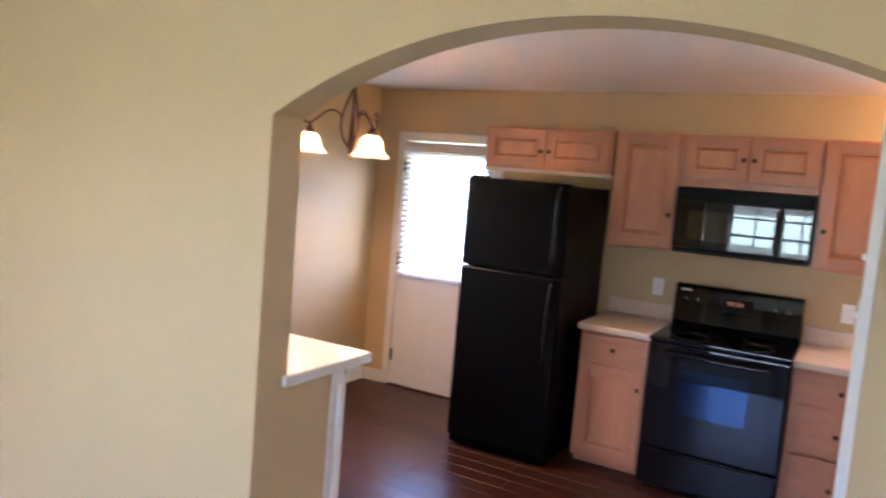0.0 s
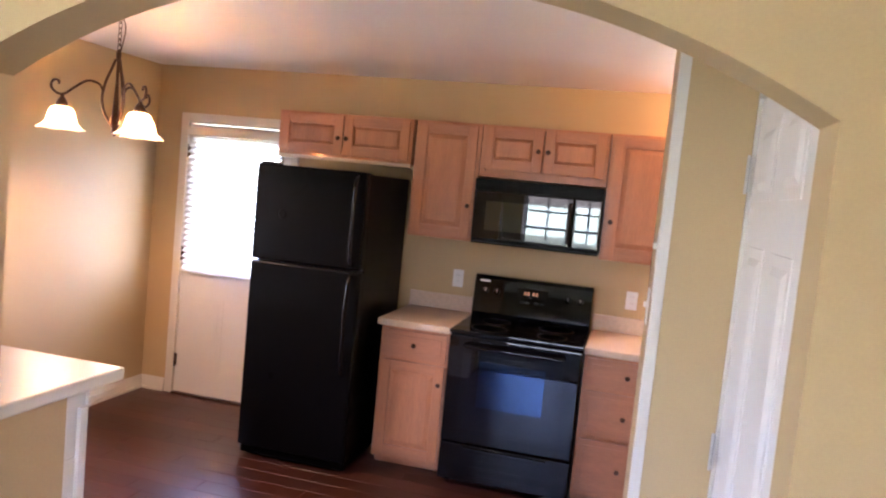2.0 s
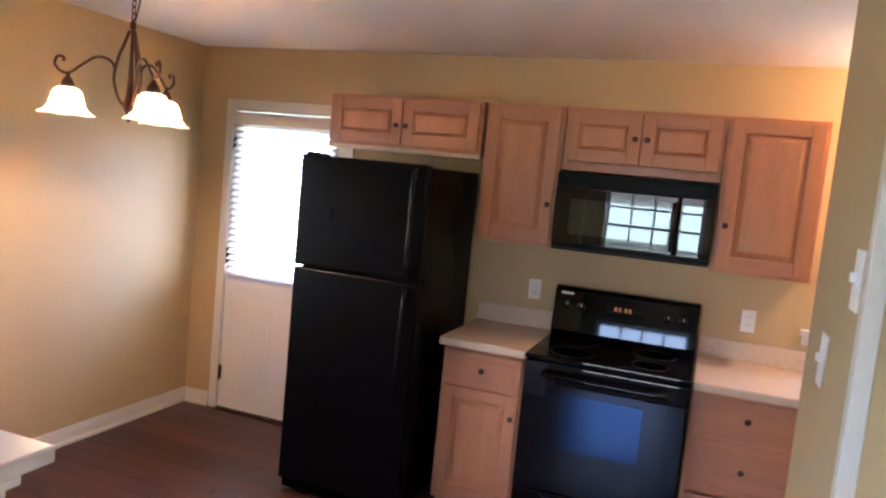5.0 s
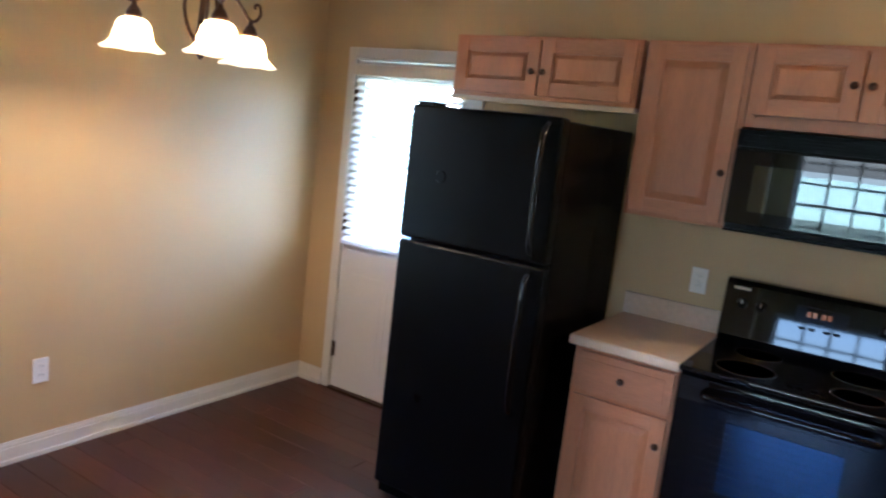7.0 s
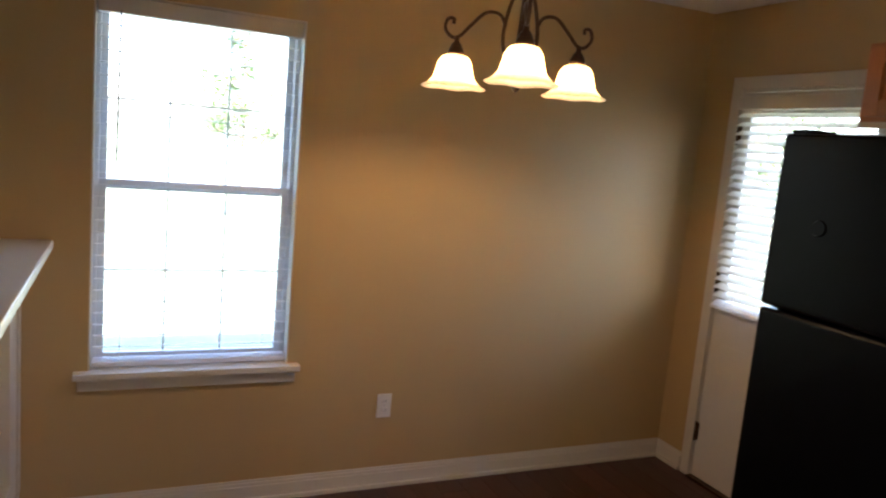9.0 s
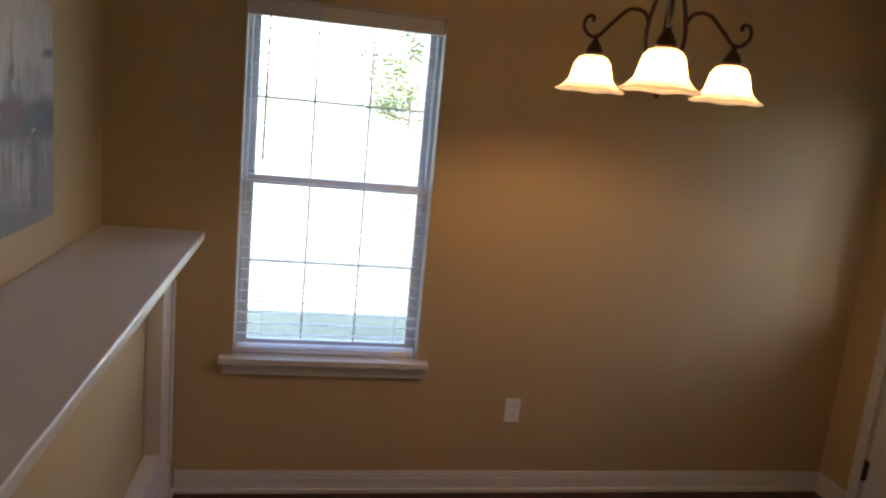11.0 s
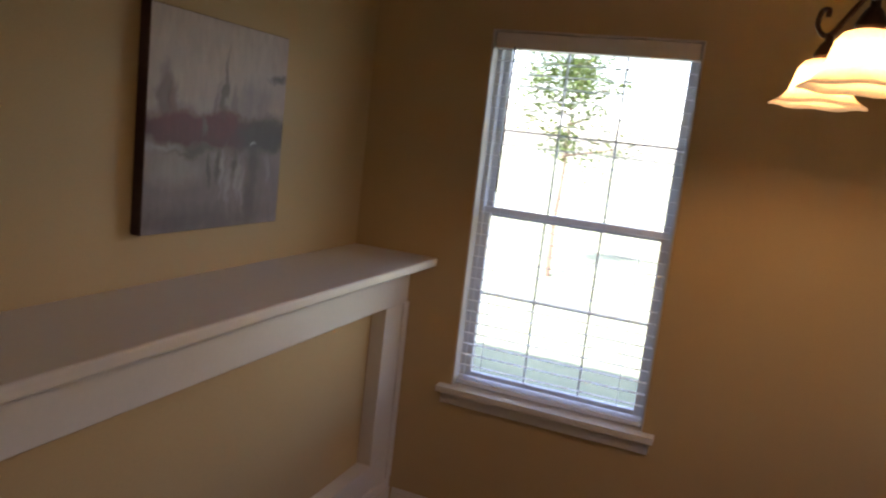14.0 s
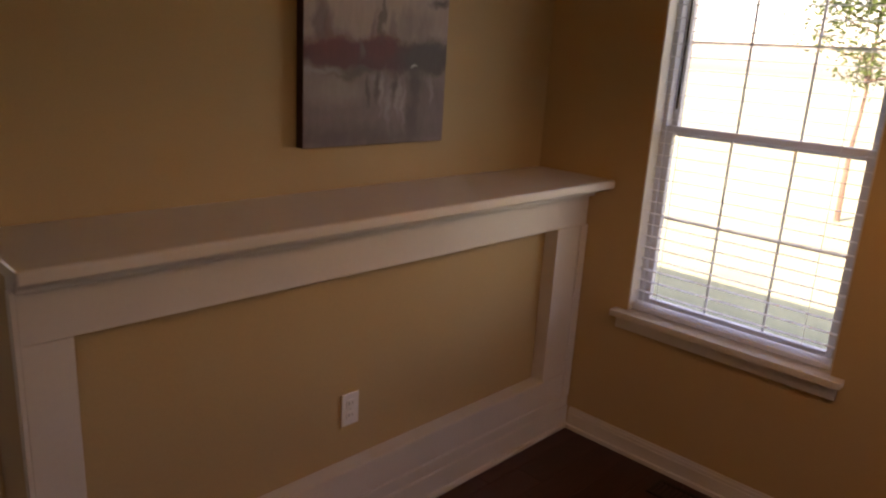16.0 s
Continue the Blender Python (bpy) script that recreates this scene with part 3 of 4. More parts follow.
for label, x0, x1 in (("short beige laminate counter with a backsplash beside the fridge", 2.046, 2.493), ("long beige laminate counter with a backsplash under the window", 3.257, 4.895)):
    c = thing("counter", ((x0 + x1) / 2, -0.3, 0.904), label, "counter", "kitchen counters")
    part("worktop", boxes((x0, x1, -0.638, -0.002, 0.904, 0.944), bevel=0.009, seg=3), LAMI, c)
    part("backsplash", boxes((x0, x1, -0.022, -0.003, 0.9445, 1.045), bevel=0.005), LAMI, c)

# ---------------------------------------------------------------- fridge
FX0, FX1, FY, FZ = 1.302, 1.988, -0.842, 1.785
fr = thing("refrigerator", ((FX0 + FX1) / 2, -0.4, FL), "black top-freezer refrigerator with textured doors", "refrigerator")
part("body", boxes((FX0 + 0.006, FX1 - 0.006, FY + 0.075, -0.06, 0.065, FZ - 0.012), bevel=0.008, seg=3), BLACK, fr)
SP = 1.222
fz = part("freezer_door", boxes((FX0, FX1, FY, FY + 0.07, SP + 0.005, FZ - 0.002), bevel=0.016, seg=4), BLACK, fr)
fd = part("fridge_door", boxes((FX0, FX1, FY, FY + 0.07, 0.105, SP - 0.005), bevel=0.016, seg=4), BLACK, fr)
for d, z0, z1, flip in ((fz, SP + 0.03, FZ - 0.03, 1), (fd, 0.62, SP - 0.03, -1)):
    x = FX1 - 0.055
    zs = [z0, z0 + 0.05, (z0 + z1) / 2, z1 - 0.05, z1]
    ys = [FY - 0.002, FY - 0.04, FY - 0.05, FY - 0.04, FY - 0.002]
    bm = tube(bend([(x, y, z) for y, z in zip(ys, zs)], 6), 0.013, 10)
    part("handle", bm, BLACKG, d, "black gloss bar handle", smooth=True)
part("hinge_cover", boxes((FX0 + 0.02, FX0 + 0.1, FY + 0.01, FY + 0.12, FZ - 0.012, FZ + 0.012), bevel=0.006), BLACK, fr)
part("gasket", boxes((FX0 + 0.012, FX1 - 0.012, FY + 0.0695, FY + 0.0755, 0.11, FZ - 0.02)), SLOT, fr)
part("kick_grille", boxes((FX0 + 0.01, FX1 - 0.01, FY + 0.03, FY + 0.07, 0.055, 0.098), *[(FX0 + 0.03, FX1 - 0.03, FY + 0.022, FY + 0.03, 0.06 + 0.009 * k, 0.065 + 0.009 * k) for k in range(4)]), BLACK, fr)
part("badge", tube([(FX0 + 0.18, FY - 0.0005, 1.5), (FX0 + 0.18, FY - 0.005, 1.5)], [0.026, 0.023], 20), BLACK, fr, "dark round badge")
for x in (FX0 + 0.06, FX1 - 0.06):
    for y in (FY + 0.14, -0.15):
        part("foot", lathe([(0.02, 0), (0.02, 0.02), (0.012, 0.02), (0.012, 0.03)], 12, (x, y, FL)), BLACK, fr)

# ---------------------------------------------------------------- range
RX0, RX1 = 2.497, 3.253
st = thing("stove", ((RX0 + RX1) / 2, -0.33, FL), "black electric range with a glass top and oven door", "stove")
part("body", boxes((RX0, RX1, -0.63, -0.03, 0.058, 0.925), bevel=0.004), BLACK, st)
top = part("cooktop", boxes((RX0 - 0.002, RX1 + 0.002, -0.668, -0.1, 0.926, 0.947), bevel=0.006, seg=3), BLACKG, st)
for bx_, by_, r in ((2.692, -0.5, 0.105), (3.06, -0.5, 0.085), (2.692, -0.24, 0.085), (3.06, -0.24, 0.105)):
    part("burner_ring", lathe([(r, 0), (r, 0.0006), (r - 0.004, 0.0006), (r - 0.004, 0)], 40, (bx_, by_, 0.9472)), SLOT, top)
bm = bmesh.new()
prof = [(-0.03, 0.93), (-0.115, 0.93), (-0.135, 0.98), (-0.1, 1.193), (-0.082, 1.213), (-0.03, 1.213)]
sides = [[bm.verts.new((x, y, z)) for y, z in prof] for x in (RX0 + 0.004, RX1 - 0.004)]
for k in range(len(prof)):
    bm.faces.new((sides[0][k], sides[0][(k + 1) % len(prof)], sides[1][(k + 1) % len(prof)], sides[1][k]))
bm.faces.new(sides[0][::-1])
bm.faces.new(sides[1])
bg = part("backguard", bm, BLACKG, st)
# the panel face leans back: a point on it at height z
def face_y(z):
    return -0.135 + 0.035 * (z - 0.98) / 0.213
for x in (2.578, 2.652, 3.1, 3.176):
    z = 1.12
    k = part("dial", tube([(x, face_y(z) - 0.001, z), (x, face_y(z) - 0.02, z - 0.003)], [0.021, 0.017], 18), BLACK, bg)
    part("pointer", boxes((x - 0.002, x + 0.002, face_y(z) - 0.0225, face_y(z) - 0.0195, z - 0.002, z + 0.015)), PLATE, k)
cl = part("clock_display", boxes((2.782, 2.972, face_y(1.13) - 0.006, face_y(1.13) + 0.004, 1.095, 1.16), bevel=0.002), GLASSB, bg)
for x in (2.824, 2.845, 2.877, 2.898):
    part("clock_digit", boxes((x, x + 0.014, face_y(1.13) - 0.0072, face_y(1.13) - 0.0062, 1.118, 1.14)), LED, cl, "orange lit clock digit")
for x in (2.802, 2.837, 2.892, 2.927):
    part("button", boxes((x, x + 0.024, face_y(1.07) - 0.006, face_y(1.07) + 0.001, 1.065, 1.077), bevel=0.001), BLACK, bg)
part("brand_bar", boxes((2.535, 2.6, face_y(1.178) - 0.002, face_y(1.178) + 0.002, 1.173, 1.184)), PLATE, bg)
od = part("oven_door", boxes((RX0 + 0.004, RX1 - 0.004, -0.672, -0.632, 0.3, 0.915), bevel=0.008, seg=3), BLACKG, st)
part("oven_glass", boxes((RX0 + 0.09, RX1 - 0.09, -0.6735, -0.6722, 0.38, 0.825), bevel=0.0004), GLASSB, od)
part("oven_window", boxes((RX0 + 0.19, RX1 - 0.19, -0.6755, -0.674, 0.52, 0.785), bevel=0.0006), OVGLASS, od, "tinted see-through oven window")
hd = part("handle", tube(bend([(RX0 + 0.1, -0.672, 0.868), (RX0 + 0.11, -0.71, 0.868), (RX0 + 0.16, -0.72, 0.868), (RX1 - 0.16, -0.72, 0.868), (RX1 - 0.11, -0.71, 0.868), (RX1 - 0.1, -0.672, 0.868)], 5), 0.013, 10), BLACKG, od, "black bar handle", smooth=True)
dr = part("drawer", boxes((RX0 + 0.004, RX1 - 0.004, -0.668, -0.632, 0.075, 0.29), bevel=0.008, seg=3), BLACKG, st)
part("drawer_pull", boxes((RX0 + 0.14, RX1 - 0.14, -0.684, -0.667, 0.255, 0.28), bevel=0.007, seg=3), BLACKG, dr)
for x in (RX0 + 0.05, RX1 - 0.05):
    for y in (-0.58, -0.1):
        part("foot", lathe([(0.018, 0), (0.018, 0.012), (0.01, 0.012), (0.01, 0.02)], 12, (x, y, FL)), BLACK, st)

# ---------------------------------------------------------------- microwave
mw = thing("microwave", (2.877, -0.2, 1.44), "black over-the-range microwave with a mirrored glass door", "microwave")
part("body", boxes((2.498, 3.257, -0.365, -0.003, 1.442, 1.822), bevel=0.004), BLACK, mw)
md = part("door", boxes((2.5, 3.094, -0.395, -0.366, 1.462, 1.752), bevel=0.01, seg=3), BLACKG, mw)
part("door_glass", boxes((2.578, 3.06, -0.3975, -0.3955, 1.515, 1.69), bevel=0.0008), MWGLASS, md, "mirror-like dark door glass")
part("handle", tube(bend([(3.079, -0.396, 1.49), (3.076, -0.425, 1.505), (3.076, -0.43, 1.6), (3.076, -0.425, 1.7), (3.079, -0.396, 1.715)], 5), 0.011, 10), BLACKG, md, smooth=True)
cp = part("control_panel", boxes((3.097, 3.255, -0.394, -0.366, 1.462, 1.752), bevel=0.008, seg=3), BLACKG, mw)
part("panel_glass", boxes((3.112, 3.243, -0.3965, -0.3942, 1.495, 1.71), bevel=0.0008), MWGLASS, cp, "mirror-like dark glass")
part("vent_grille", boxes((2.5, 3.255, -0.385, -0.366, 1.757, 1.817), *[(2.522, 3.232, -0.392, -0.385, 1.765 + 0.012 * k, 1.771 + 0.012 * k) for k in range(4)], bevel=0.001), BLACK, mw)
part("base_plate", boxes((2.502, 3.253, -0.385, -0.003, 1.432, 1.4415)), BLACK, mw)

# ---------------------------------------------------------------- chandelier
CXC, CYC, RC = 0.98, -1.655, 0.23
ch = thing("chandelier", (CXC, CYC, H), "oil-rubbed bronze chandelier with three lit alabaster glass shades", "chandelier")
part("canopy", lathe([(0.0, 0), (0.062, 0), (0.062, -0.008), (0.05, -0.02), (0.022, -0.032), (0.012, -0.045), (0, -0.046)][::-1], 28, (CXC, CYC, H - 0.0005)), BRONZE, ch, smooth=True)
z = H - 0.045
k = 0
while z > 2.235:
    pts = []
    for a in range(13):
        ang = 2 * math.pi * a / 12
        u, w = 0.009 * math.cos(ang), 0.017 * math.sin(ang)
        pts.append((CXC + (u if k % 2 else 0), CYC + (0 if k % 2 else u), z - 0.014 + w))
    part("chain_link", tube(pts, 0.0022, 6), BRONZE, ch)
    z -= 0.026
    k += 1
part("stem", lathe([(0.004, 0.0), (0.012, -0.01), (0.012, -0.03), (0.007, -0.05), (0.007, -0.15), (0.012, -0.24), (0.016, -0.3), (0.024, -0.335), (0.024, -0.355), (0.012, -0.375), (0.016, -0.39), (0.006, -0.405), (0.001, -0.41)][::-1], 16, (CXC, CYC, 2.238)), BRONZE, ch, smooth=True)
part("cord", tube(bend([(CXC + 0.01, CYC, H - 0.04), (CXC + 0.022, CYC + 0.01, 2.34), (CXC + 0.01, CYC, 2.235)], 6), 0.003, 6), BRONZE, ch)
for ang in (215, 95, 335):
    ca, sa = math.cos(radians(ang)), math.sin(radians(ang))

    def rad(r, zz):
        return (CXC + r * ca, CYC + r * sa, zz)
    arm = part("arm", tube(bend([rad(0.018, 1.885), rad(0.045, 1.93), rad(0.062, 2.0), rad(0.05, 2.08), rad(0.026, 2.15), rad(0.012, 2.195)], 7), 0.0065, 8), BRONZE, ch, smooth=True)
    part("scroll", tube(bend([rad(0.056, 2.035), rad(0.08, 2.07), rad(0.13, 2.076), rad(0.184, 2.036), rad(0.22, 2.005), rad(0.252, 2.003), rad(0.278, 2.03), rad(0.27, 2.06), rad(0.248, 2.06), rad(0.247, 2.044)], 6), 0.006, 8), BRONZE, arm, smooth=True)
    part("holder", lathe([(0.002, 0.05), (0.008, 0.045), (0.009, 0.03), (0.016, 0.022), (0.027, 0.0), (0.027, -0.012), (0.0, -0.012)][::-1], 18, rad(RC, 1.957)), BRONZE, arm, smooth=True)
    # bell-shaped shade with a scalloped rim
    bm = bmesh.new()
    prof = [(0.026, 0.0), (0.043, -0.006), (0.055, -0.023), (0.061, -0.048), (0.068, -0.074), (0.086, -0.094), (0.107, -0.106)]
    full = prof + [(r - 0.004, h - 0.001) for r, h in prof[::-1]]
    seg = 36
    rows = []
    for i, (r, h) in enumerate(full):
        near_rim = max(0, 1 - abs(i - 6.5) / 3.0)
        rows.append([bm.verts.new((CXC + RC * ca + r * math.cos(2 * math.pi * k / seg), CYC + RC * sa + r * math.sin(2 * math.pi * k / seg), 1.945 + h + 0.0025 * near_rim * math.cos(6 * 2 * math.pi * k / seg))) for k in range(seg)])
    for a, b in zip(rows, rows[1:]):
        for k in range(seg):
            bm.faces.new((a[k], a[(k + 1) % seg], b[(k + 1) % seg], b[k]))
    part("shade", bm, SHADE, ch, "lit cream alabaster glass shade", smooth=True)
    part("bulb", lathe([(0.011, 0.0), (0.012, -0.012), (0.02, -0.026), (0.022, -0.038), (0.016, -0.05), (0.005, -0.055)][::-1], 16, rad(RC, 1.942)), BULB, ch, smooth=True)
    lamp = new("chandelier_light", bpy.data.lights.new("chandelier_light", "POINT"))
    lamp.data.energy, lamp.data.color, lamp.data.shadow_soft_size = LAMP_W, (1.0, 0.66, 0.34), 0.018
    lamp.location = rad(RC, 1.872)

# flush lamp over the sink
sk = thing("ceiling_lamp", (4.2, -0.45, H), "small white flush ceiling lamp over the counter, lit", "lamp")
part("rim", lathe([(0.0, 0), (0.11, 0), (0.11, -0.02), (0.1, -0.025), (0, -0.025)][::-1], 28, (4.2, -0.45, H - 0.0005)), TRIM, sk)
part("diffuser", lathe([(0.0, -0.07), (0.05, -0.065), (0.085, -0.045), (0.096, -0.0255), (0, -0.0255)], 28, (4.2, -0.45, H)), SHADE, sk, smooth=True)
lamp = new("sink_light", bpy.data.lights.new("sink_light", "POINT"))
lamp.data.energy, lamp.data.color, lamp.data.shadow_soft_size = LAMP_W * 1.8, (1.0, 0.62, 0.26), 0.06
lamp.location = (4.2, -0.45, H - 0.13)

# ---------------------------------------------------------------- painting
PY = YK + 0.002
pt = thing("painting", (0.958, PY, 1.318), "unframed canvas painting of a grey city avenue with red trees", "painting")
PX0, PX1, PZ0, PZ1 = 0.655, 1.262, 1.318, 1.925
part("canvas", boxes((PX0, PX1, PY, PY + 0.034, PZ0, PZ1), bevel=0.003), CANVAS_SIDE, pt)


def canvas_paint(wide, high):
    """A soft city avenue: sky, spires, a band of red trees, a wet street; built from blurred patches of paint."""
    m = bpy.data.materials.new("painted city avenue")
    m.use_nodes = True
    n, l = m.node_tree.nodes, m.node_tree.links
    p = n["Principled BSDF"]
    tc, mp, warp, add = n.new("ShaderNodeTexCoord"), n.new("ShaderNodeMapping"), n.new("ShaderNodeTexNoise"), n.new("ShaderNodeMixRGB")
    mp.inputs["Location"].default_value = (0.5, 0, 0)
    mp.inputs["Scale"].default_value = (-1 / wide, 1, 1 / high)
    l.new(tc.outputs["Object"], mp.inputs[0])
    warp.inputs["Scale"].default_value, warp.inputs["Detail"].default_value = 9, 6
    l.new(mp.outputs[0], warp.inputs["Vector"])
    add.blend_type = "LINEAR_LIGHT"
    add.inputs[0].default_value = 0.07
    l.new(mp.outputs[0], add.inputs[1])
    l.new(warp.outputs["Color"], add.inputs[2])
    last = None

    def patch(u, v, su, sv, color, amount=1.0, soft=0.5):
        """Lay a blurred oval of paint over what is there; u from the viewer's left, v from the bottom."""
        nonlocal last
        sub, sc, ln, mr, mx = n.new("ShaderNodeVectorMath"), n.new("ShaderNodeVectorMath"), n.new("ShaderNodeVectorMath"), n.new("ShaderNodeMapRange"), n.new("ShaderNodeMixRGB")
        sub.operation, sc.operation, ln.operation = "SUBTRACT", "MULTIPLY", "LENGTH"
        sub.inputs[1].default_value = (u, 0, v)
        sc.inputs[1].default_value = (1 / su, 0, 1 / sv)
        l.new(add.outputs[0], sub.inputs[0])
        l.new(sub.outputs[0], sc.inputs[0])
        l.new(sc.outputs[0], ln.inputs[0])
        mr.inputs[1].default_value, mr.inputs[2].default_value = 1 + soft, 1 - soft
        mr.inputs[3].default_value, mr.inputs[4].default_value = 0, amount
        l.new(ln.outputs["Value"], mr.inputs[0])
        l.new(mr.outputs[0], mx.inputs[0])
        if last:
            l.new(last, mx.inputs[1])
        else:
            mx.inputs[1].default_value = (0.44, 0.36, 0.33, 1)
        mx.inputs[2].default_value = (*color, 1)
        last = mx.outputs[0]

    red, wine, slate, mauve, pale, umber = (0.19, 0.05, 0.055), (0.12, 0.035, 0.04), (0.085, 0.075, 0.075), (0.2, 0.15, 0.155), (0.46, 0.41, 0.39), (0.1, 0.075, 0.072)
    patch(0.4, 0.85, 0.45, 0.22, (0.5, 0.425, 0.39), 0.8)
    patch(0.5, 0.16, 0.9, 0.3, mauve, 0.95, 0.35)
    patch(0.1, 0.62, 0.05, 0.12, mauve, 0.9, 0.3)
    patch(0.155, 0.6, 0.03, 0.08, wine, 0.5, 0.4)
    patch(0.5, 0.66, 0.016, 0.17, slate, 0.75, 0.5)
    patch(0.455, 0.6, 0.02, 0.1, mauve, 0.7, 0.5)
    patch(0.58, 0.61, 0.03, 0.08, mauve, 0.6, 0.4)
    patch(0.68, 0.63, 0.05, 0.08, mauve, 0.5, 0.5)
    patch(0.8, 0.62, 0.06, 0.1, mauve, 0.45, 0.5)
    patch(0.92, 0.78, 0.07, 0.016, slate, 0.85, 0.6)
    patch(0.5, 0.47, 0.75, 0.075, wine, 0.92, 0.25)
    patch(0.2, 0.5, 0.17, 0.06, red, 0.75, 0.7)
    patch(0.53, 0.51, 0.16, 0.05, red, 0.65, 0.7)
    patch(0.84, 0.47, 0.22, 0.09, slate, 0.9, 0.3)
    patch(0.36, 0.49, 0.012, 0.05, mauve, 0.8, 0.5)
    patch(0.22, 0.3, 0.2, 0.075, (0.33, 0.28, 0.25), 0.85, 0.5)
    patch(0.3, 0.38, 0.2, 0.02, umber, 0.7, 0.5)
    patch(0.12, 0.385, 0.1, 0.014, pale, 0.6, 0.6)
    for u, v, h, a in ((0.53, 0.28, 0.1, 0.75), (0.57, 0.22, 0.1, 0.6), (0.63, 0.27, 0.09, 0.7), (0.67, 0.21, 0.1, 0.6), (0.88, 0.3, 0.07, 0.5), (0.46, 0.33, 0.05, 0.4)):
        patch(u, v, 0.016, h, pale, a, 0.7)
    for u, v, w, h in ((0.48, 0.3, 0.018, 0.07), (0.6, 0.33, 0.02, 0.06), (0.77, 0.31, 0.04, 0.1), (0.74, 0.14, 0.05, 0.1), (0.42, 0.27, 0.014, 0.06)):
        patch(u, v, w, h, umber, 0.85, 0.5)
    patch(0.755, 0.415, 0.014, 0.01, (0.7, 0.68, 0.66), 0.9, 0.6)
    patch(0.3, 0.05, 0.6, 0.06, umber, 0.6, 0.6)
    dab = n.new("ShaderNodeTexNoise")
    dmap = n.new("ShaderNodeMapping")
    dmap.inputs["Scale"].default_value = (3, 1, 1)
    l.new(mp.outputs[0], dmap.inputs[0])
    l.new(dmap.outputs[0], dab.inputs["Vector"])
    dab.inputs["Scale"].default_value, dab.inputs["Detail"].default_value = 10, 6
    over = n.new("ShaderNodeMixRGB")
    over.blend_type = "OVERLAY"
    over.inputs[0].default_value = 0.25
    l.new(last, over.inputs[1])
    l.new(dab.outputs[0], over.inputs[2])
    l.new(over.outputs[0], p.inputs["Base Color"])
    p.inputs["Roughness"].default_value = 0.55
    b = n.new("ShaderNodeBump")
    b.inputs["Strength"].default_value, b.inputs["Distance"].default_value = 0.35, 0.002
    l.new(dab.outputs[0], b.inputs["Height"])
    l.new(b.outputs[0], p.inputs["Normal"])
    return m


part("painted_face", boxes((PX0 + 0.002, PX1 - 0.002, PY + 0.0345, PY + 0.0355, PZ0 + 0.002, PZ1 - 0.002)), canvas_paint(PX1 - PX0, PZ1 - PZ0), pt, "greys with a dark red band of trees")

# ---------------------------------------------------------------- outlets, switches, floor vent


def wall_plate(name, label, category, m, group, switch=False):
    """Built facing -y at the world's origin, then set at m."""
    o = thing(name, (0, 0, 0), label, category, group)
    part("cover_plate", boxes((-0.035, 0.035, -0.006, -0.0005, -0.057, 0.057), bevel=0.003), PLATE, o)
    if switch:
        part("toggle", boxes((-0.006, 0.006, -0.017, -0.0055, -0.004, 0.014), bevel=0.002), PLATE, o)
        part("toggle_frame", boxes((-0.009, 0.009, -0.0075, -0.0055, -0.016, 0.018), bevel=0.001), PLATE, o)
    else:
        for z in (-0.021, 0.021):
            s = part("socket", boxes((-0.017, 0.017, -0.0085, -0.0055, z - 0.014, z + 0.014), bevel=0.003), PLATE, o)
            part("slot", boxes((-0.008, -0.006, -0.0088, -0.0084, z - 0.004, z + 0.006), (0.006, 0.008, -0.0088, -0.0084, z - 0.004, z + 0.006)), SLOT, s)
    part("screw", tube([(0, -0.0055, 0), (0, -0.0075 if not switch else -0.007, 0)], 0.003, 8), STEEL, o)
    o.matrix_basis = m
    return o


first = wall_plate("wall_outlet", "white duplex wall outlet with its cover plate", "outlet", pose(2.363, 0, 1.158), "wall outlets")
copy_thing(first, pose(3.482, 0, 1.154))
copy_thing(first, pose(0, -1.648, 0.435, 0, 0, 90))
copy_thing(first, pose(1.19, -3.186, 0.487, 0, 0, 180))
copy_thing(first, pose(0.66, YL, 0.36))
sw = wall_plate("light_switch", "white toggle light switch on the partition end", "switch", pose(PX, -2.25, 1.42, 0, 0, -90), "light switches", True)
copy_thing(sw, pose(PX, -2.5, 1.62, 0, 0, -90))

vt = thing("floor_vent", (0.13, -2.45, FL), "dark brown metal floor register by the window wall", "vent")
part("frame", boxes((0.07, 0.19, -2.6, -2.585, FL, FL + 0.006), (0.07, 0.19, -2.315, -2.3, FL, FL + 0.006), (0.07, 0.085, -2.585, -2.315, FL, FL + 0.006), (0.175, 0.19, -2.585, -2.315, FL, FL + 0.006), bevel=0.001), METALV, vt)
for k in range(13):
    y = -2.575 + 0.0205 * k
    part("louvre", boxes((0.085, 0.175, y, y + 0.008, FL, FL + 0.004)), METALV, vt)

# ---------------------------------------------------------------- outdoors
# unseen roof, added so the eaves shade the lawn and cut high sky light
bm = bmesh.new()
EO = 0.42   # how far the eaves reach past the walls
lo = [bm.verts.new(c) for c in ((-T - EO, YS - T - EO, 2.6), (XE + T + EO, YS - T - EO, 2.6), (XE + T + EO, T + EO, 2.6), (-T - EO, T + EO, 2.6))]
up = [bm.verts.new((v.co.x, v.co.y, 2.74)) for v in lo]
ridge = [bm.verts.new((XE / 2, YS + 2.6, 3.9)), bm.verts.new((XE / 2, -2.6, 3.9))]
bm.faces.new(lo)
for k in range(4):
    bm.faces.new((lo[k], lo[(k + 1) % 4], up[(k + 1) % 4], up[k]))
bm.faces.new((up[0], up[1], ridge[0]))
bm.faces.new((up[1], up[2], ridge[1], ridge[0]))
bm.faces.new((up[2], up[3], ridge[1]))
bm.faces.new((up[3], up[0], ridge[0], ridge[1]))
bmesh.ops.recalc_face_normals(bm, faces=bm.faces[:])
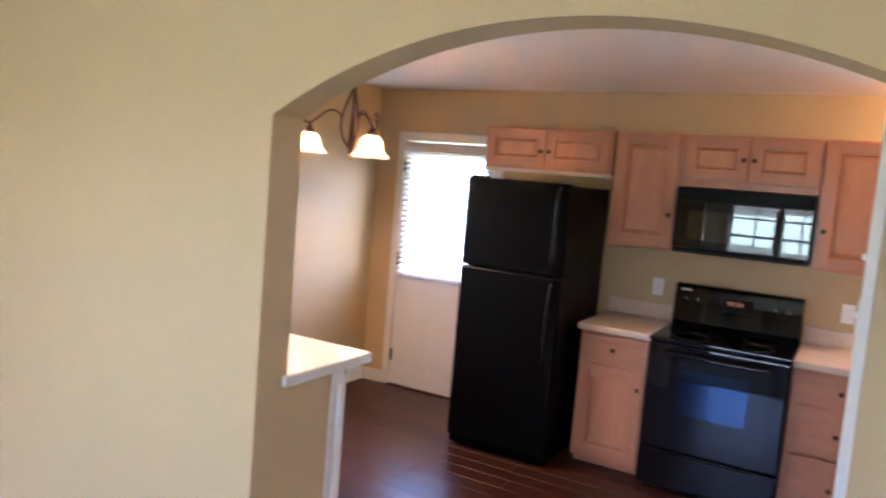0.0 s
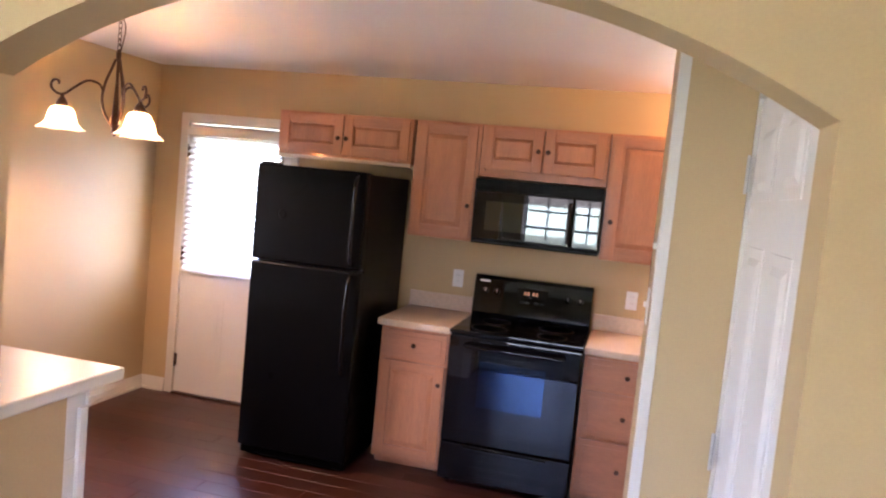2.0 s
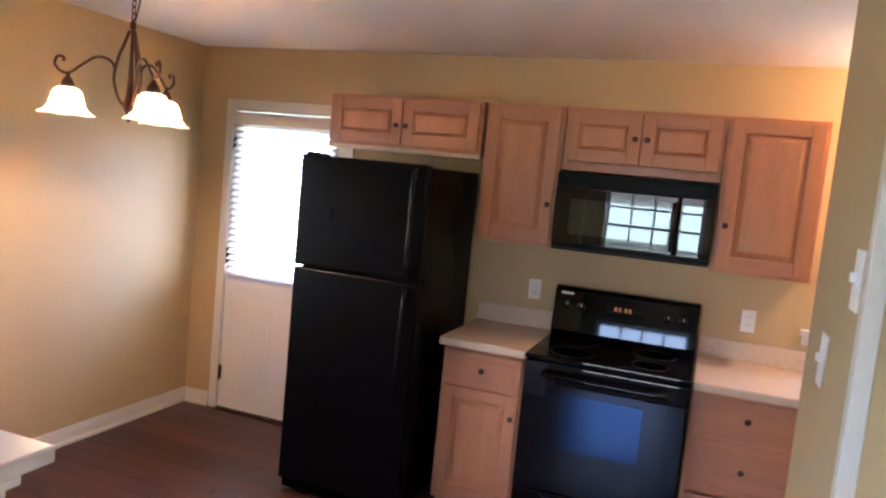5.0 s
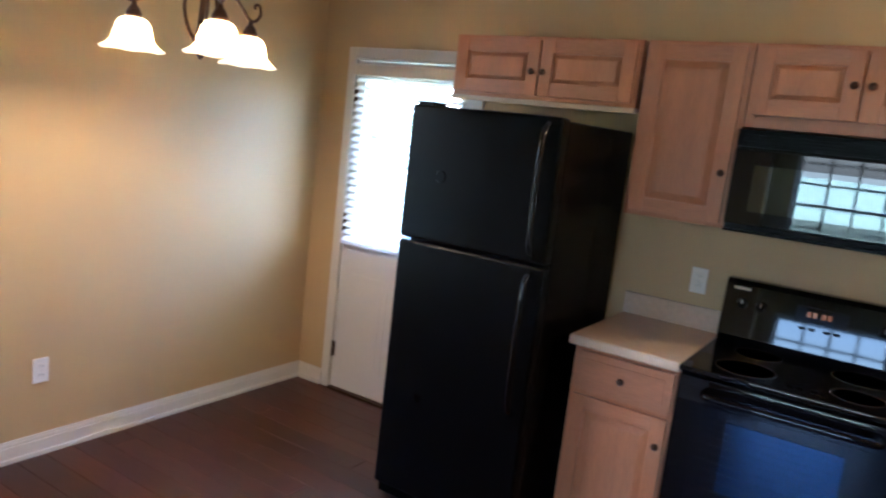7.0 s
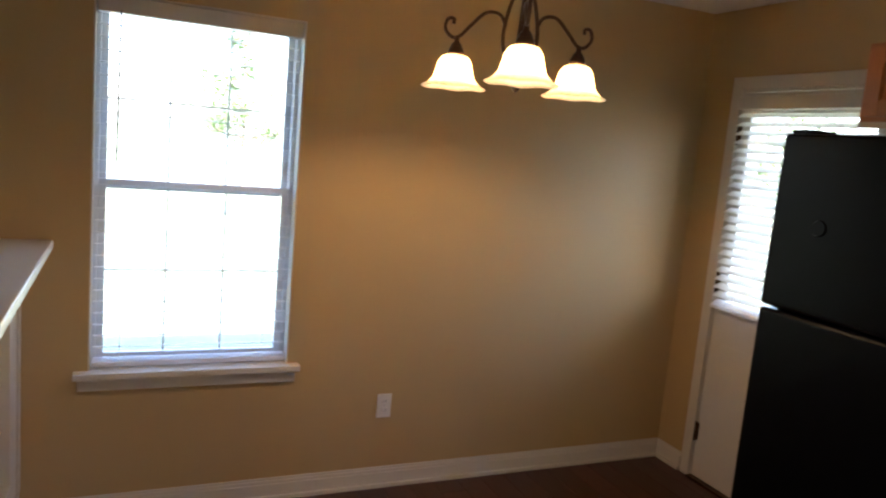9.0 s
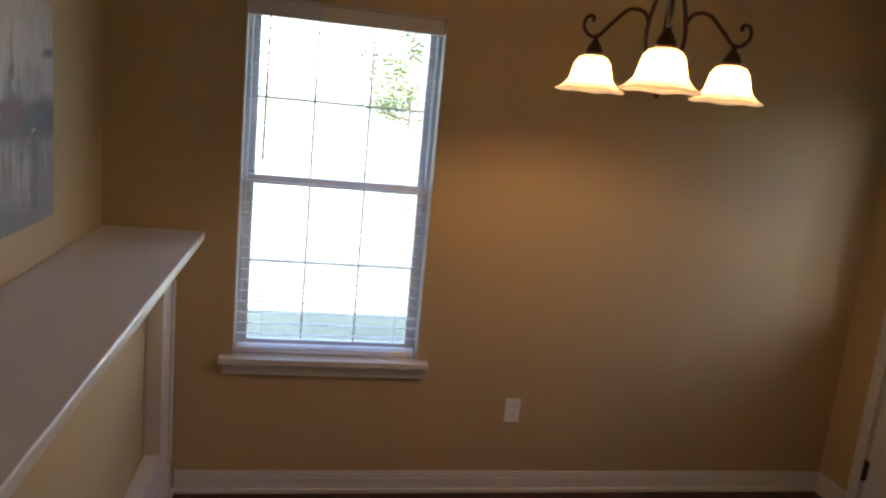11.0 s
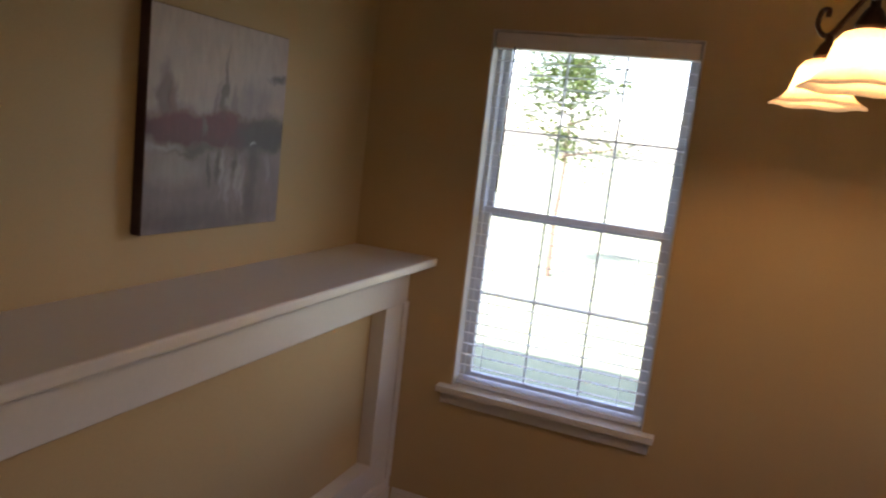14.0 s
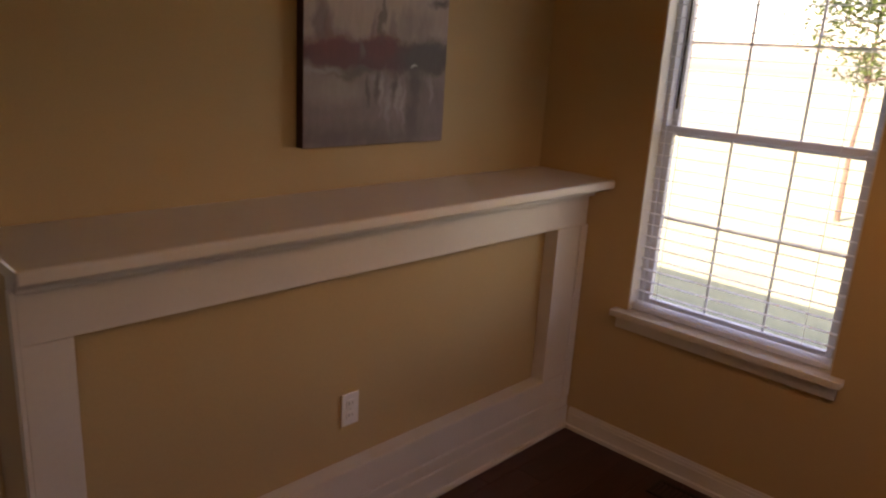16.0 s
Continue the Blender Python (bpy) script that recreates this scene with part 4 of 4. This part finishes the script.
structure("roof", bm, SHINGLE, "unseen grey shingle hip roof, added so its eaves shade lawn and windows", "roof")
structure("ground", boxes((-400, 400, -400, 400, -0.6, -0.45)), GRASS, "dry sunlit lawn running to the horizon", "ground")


def leafy_tree(at, height, spread_, seed, label):
    rng = random.Random(seed)
    t = thing("tree", at, label, "tree", "garden trees")
    x, y, z = at
    bmt = tube(bend([(x, y, z - 0.02), (x + 0.03, y, z + height * 0.25), (x - 0.02, y + 0.03, z + height * 0.5), (x, y, z + height * 0.95)], 6), [0.045 - 0.035 * k / 18 for k in range(19)], 8)
    tips = []
    for k in range(16):
        h = z + height * rng.uniform(0.38, 0.9)
        a = rng.uniform(0, 6.28)
        r = spread_ * rng.uniform(0.45, 1.0) * (1.15 - abs((h - z) / height - 0.6))
        tip = (x + r * math.cos(a), y + r * math.sin(a), h + rng.uniform(0.1, 0.45))
        tube(bend([(x, y, h), ((x + tip[0]) / 2, (y + tip[1]) / 2, h + 0.12), tip], 4), [0.022 - 0.0022 * i for i in range(9)], 6, bmt)
        tips.append(((x, y, h), tip))
    part("trunk", bmt, BARK, t)
    verts, faces = [], []
    for a, b in tips:
        for _ in range(240):
            f = rng.uniform(0.3, 1.05)
            c = Vector(a).lerp(Vector(b), f) + Vector((rng.gauss(0, 0.16), rng.gauss(0, 0.16), rng.gauss(0.03, 0.15)))
            u = Vector((rng.gauss(0, 1), rng.gauss(0, 1), rng.gauss(0, 0.6))).normalized()
            w = u.orthogonal().normalized()
            s = rng.uniform(0.03, 0.055)
            i = len(verts)
            verts += [c - u * s, c + w * s * 0.45, c + u * s, c - w * s * 0.45]
            faces.append((i, i + 1, i + 2, i + 3))
    me = bpy.data.meshes.new("crown")
    me.from_pydata([tuple(v) for v in verts], [], faces)
    me.materials.append(LEAF)
    ob = new("crown", me)
    ob.parent = t
    ob.location = -Vector(at)
    return t


leafy_tree((-9.0, -4.6, -0.45), 3.9, 1.0, 3, "young leafy green tree standing on the lawn")
leafy_tree((-12.5, -0.6, -0.45), 4.4, 1.3, 8, "leafy green tree farther off on the lawn")

leafy_tree((-5.9, 8.0, -0.45), 3.3, 1.3, 12, "leafy green tree behind the house")

# ---------------------------------------------------------------- floor planks, last
PW, PL = 0.127, 1.22
bm = boxes((0, PL - 0.0012, 0, PW - 0.0012, -0.006, 0), bevel=0.0012, seg=1)
plank_mesh = bpy.data.meshes.new("plank")
bm.to_mesh(plank_mesh)
bm.free()
plank_mesh.materials.append(FLOORW)
y = 0.02
rng = random.Random(5)
while y > YL - 0.02:
    y -= PW
    x = -T - rng.uniform(0, PL)
    while x < XE:
        a, b = max(x, -0.004), min(x + PL, XE + 0.004)
        if b - a > 0.05:
            p = new("plank", plank_mesh)
            p.parent = floor
            p.location, p.scale = (a, y, FL + rng.uniform(-0.0004, 0)), ((b - a) / PL, 1, 1)
        x += PL
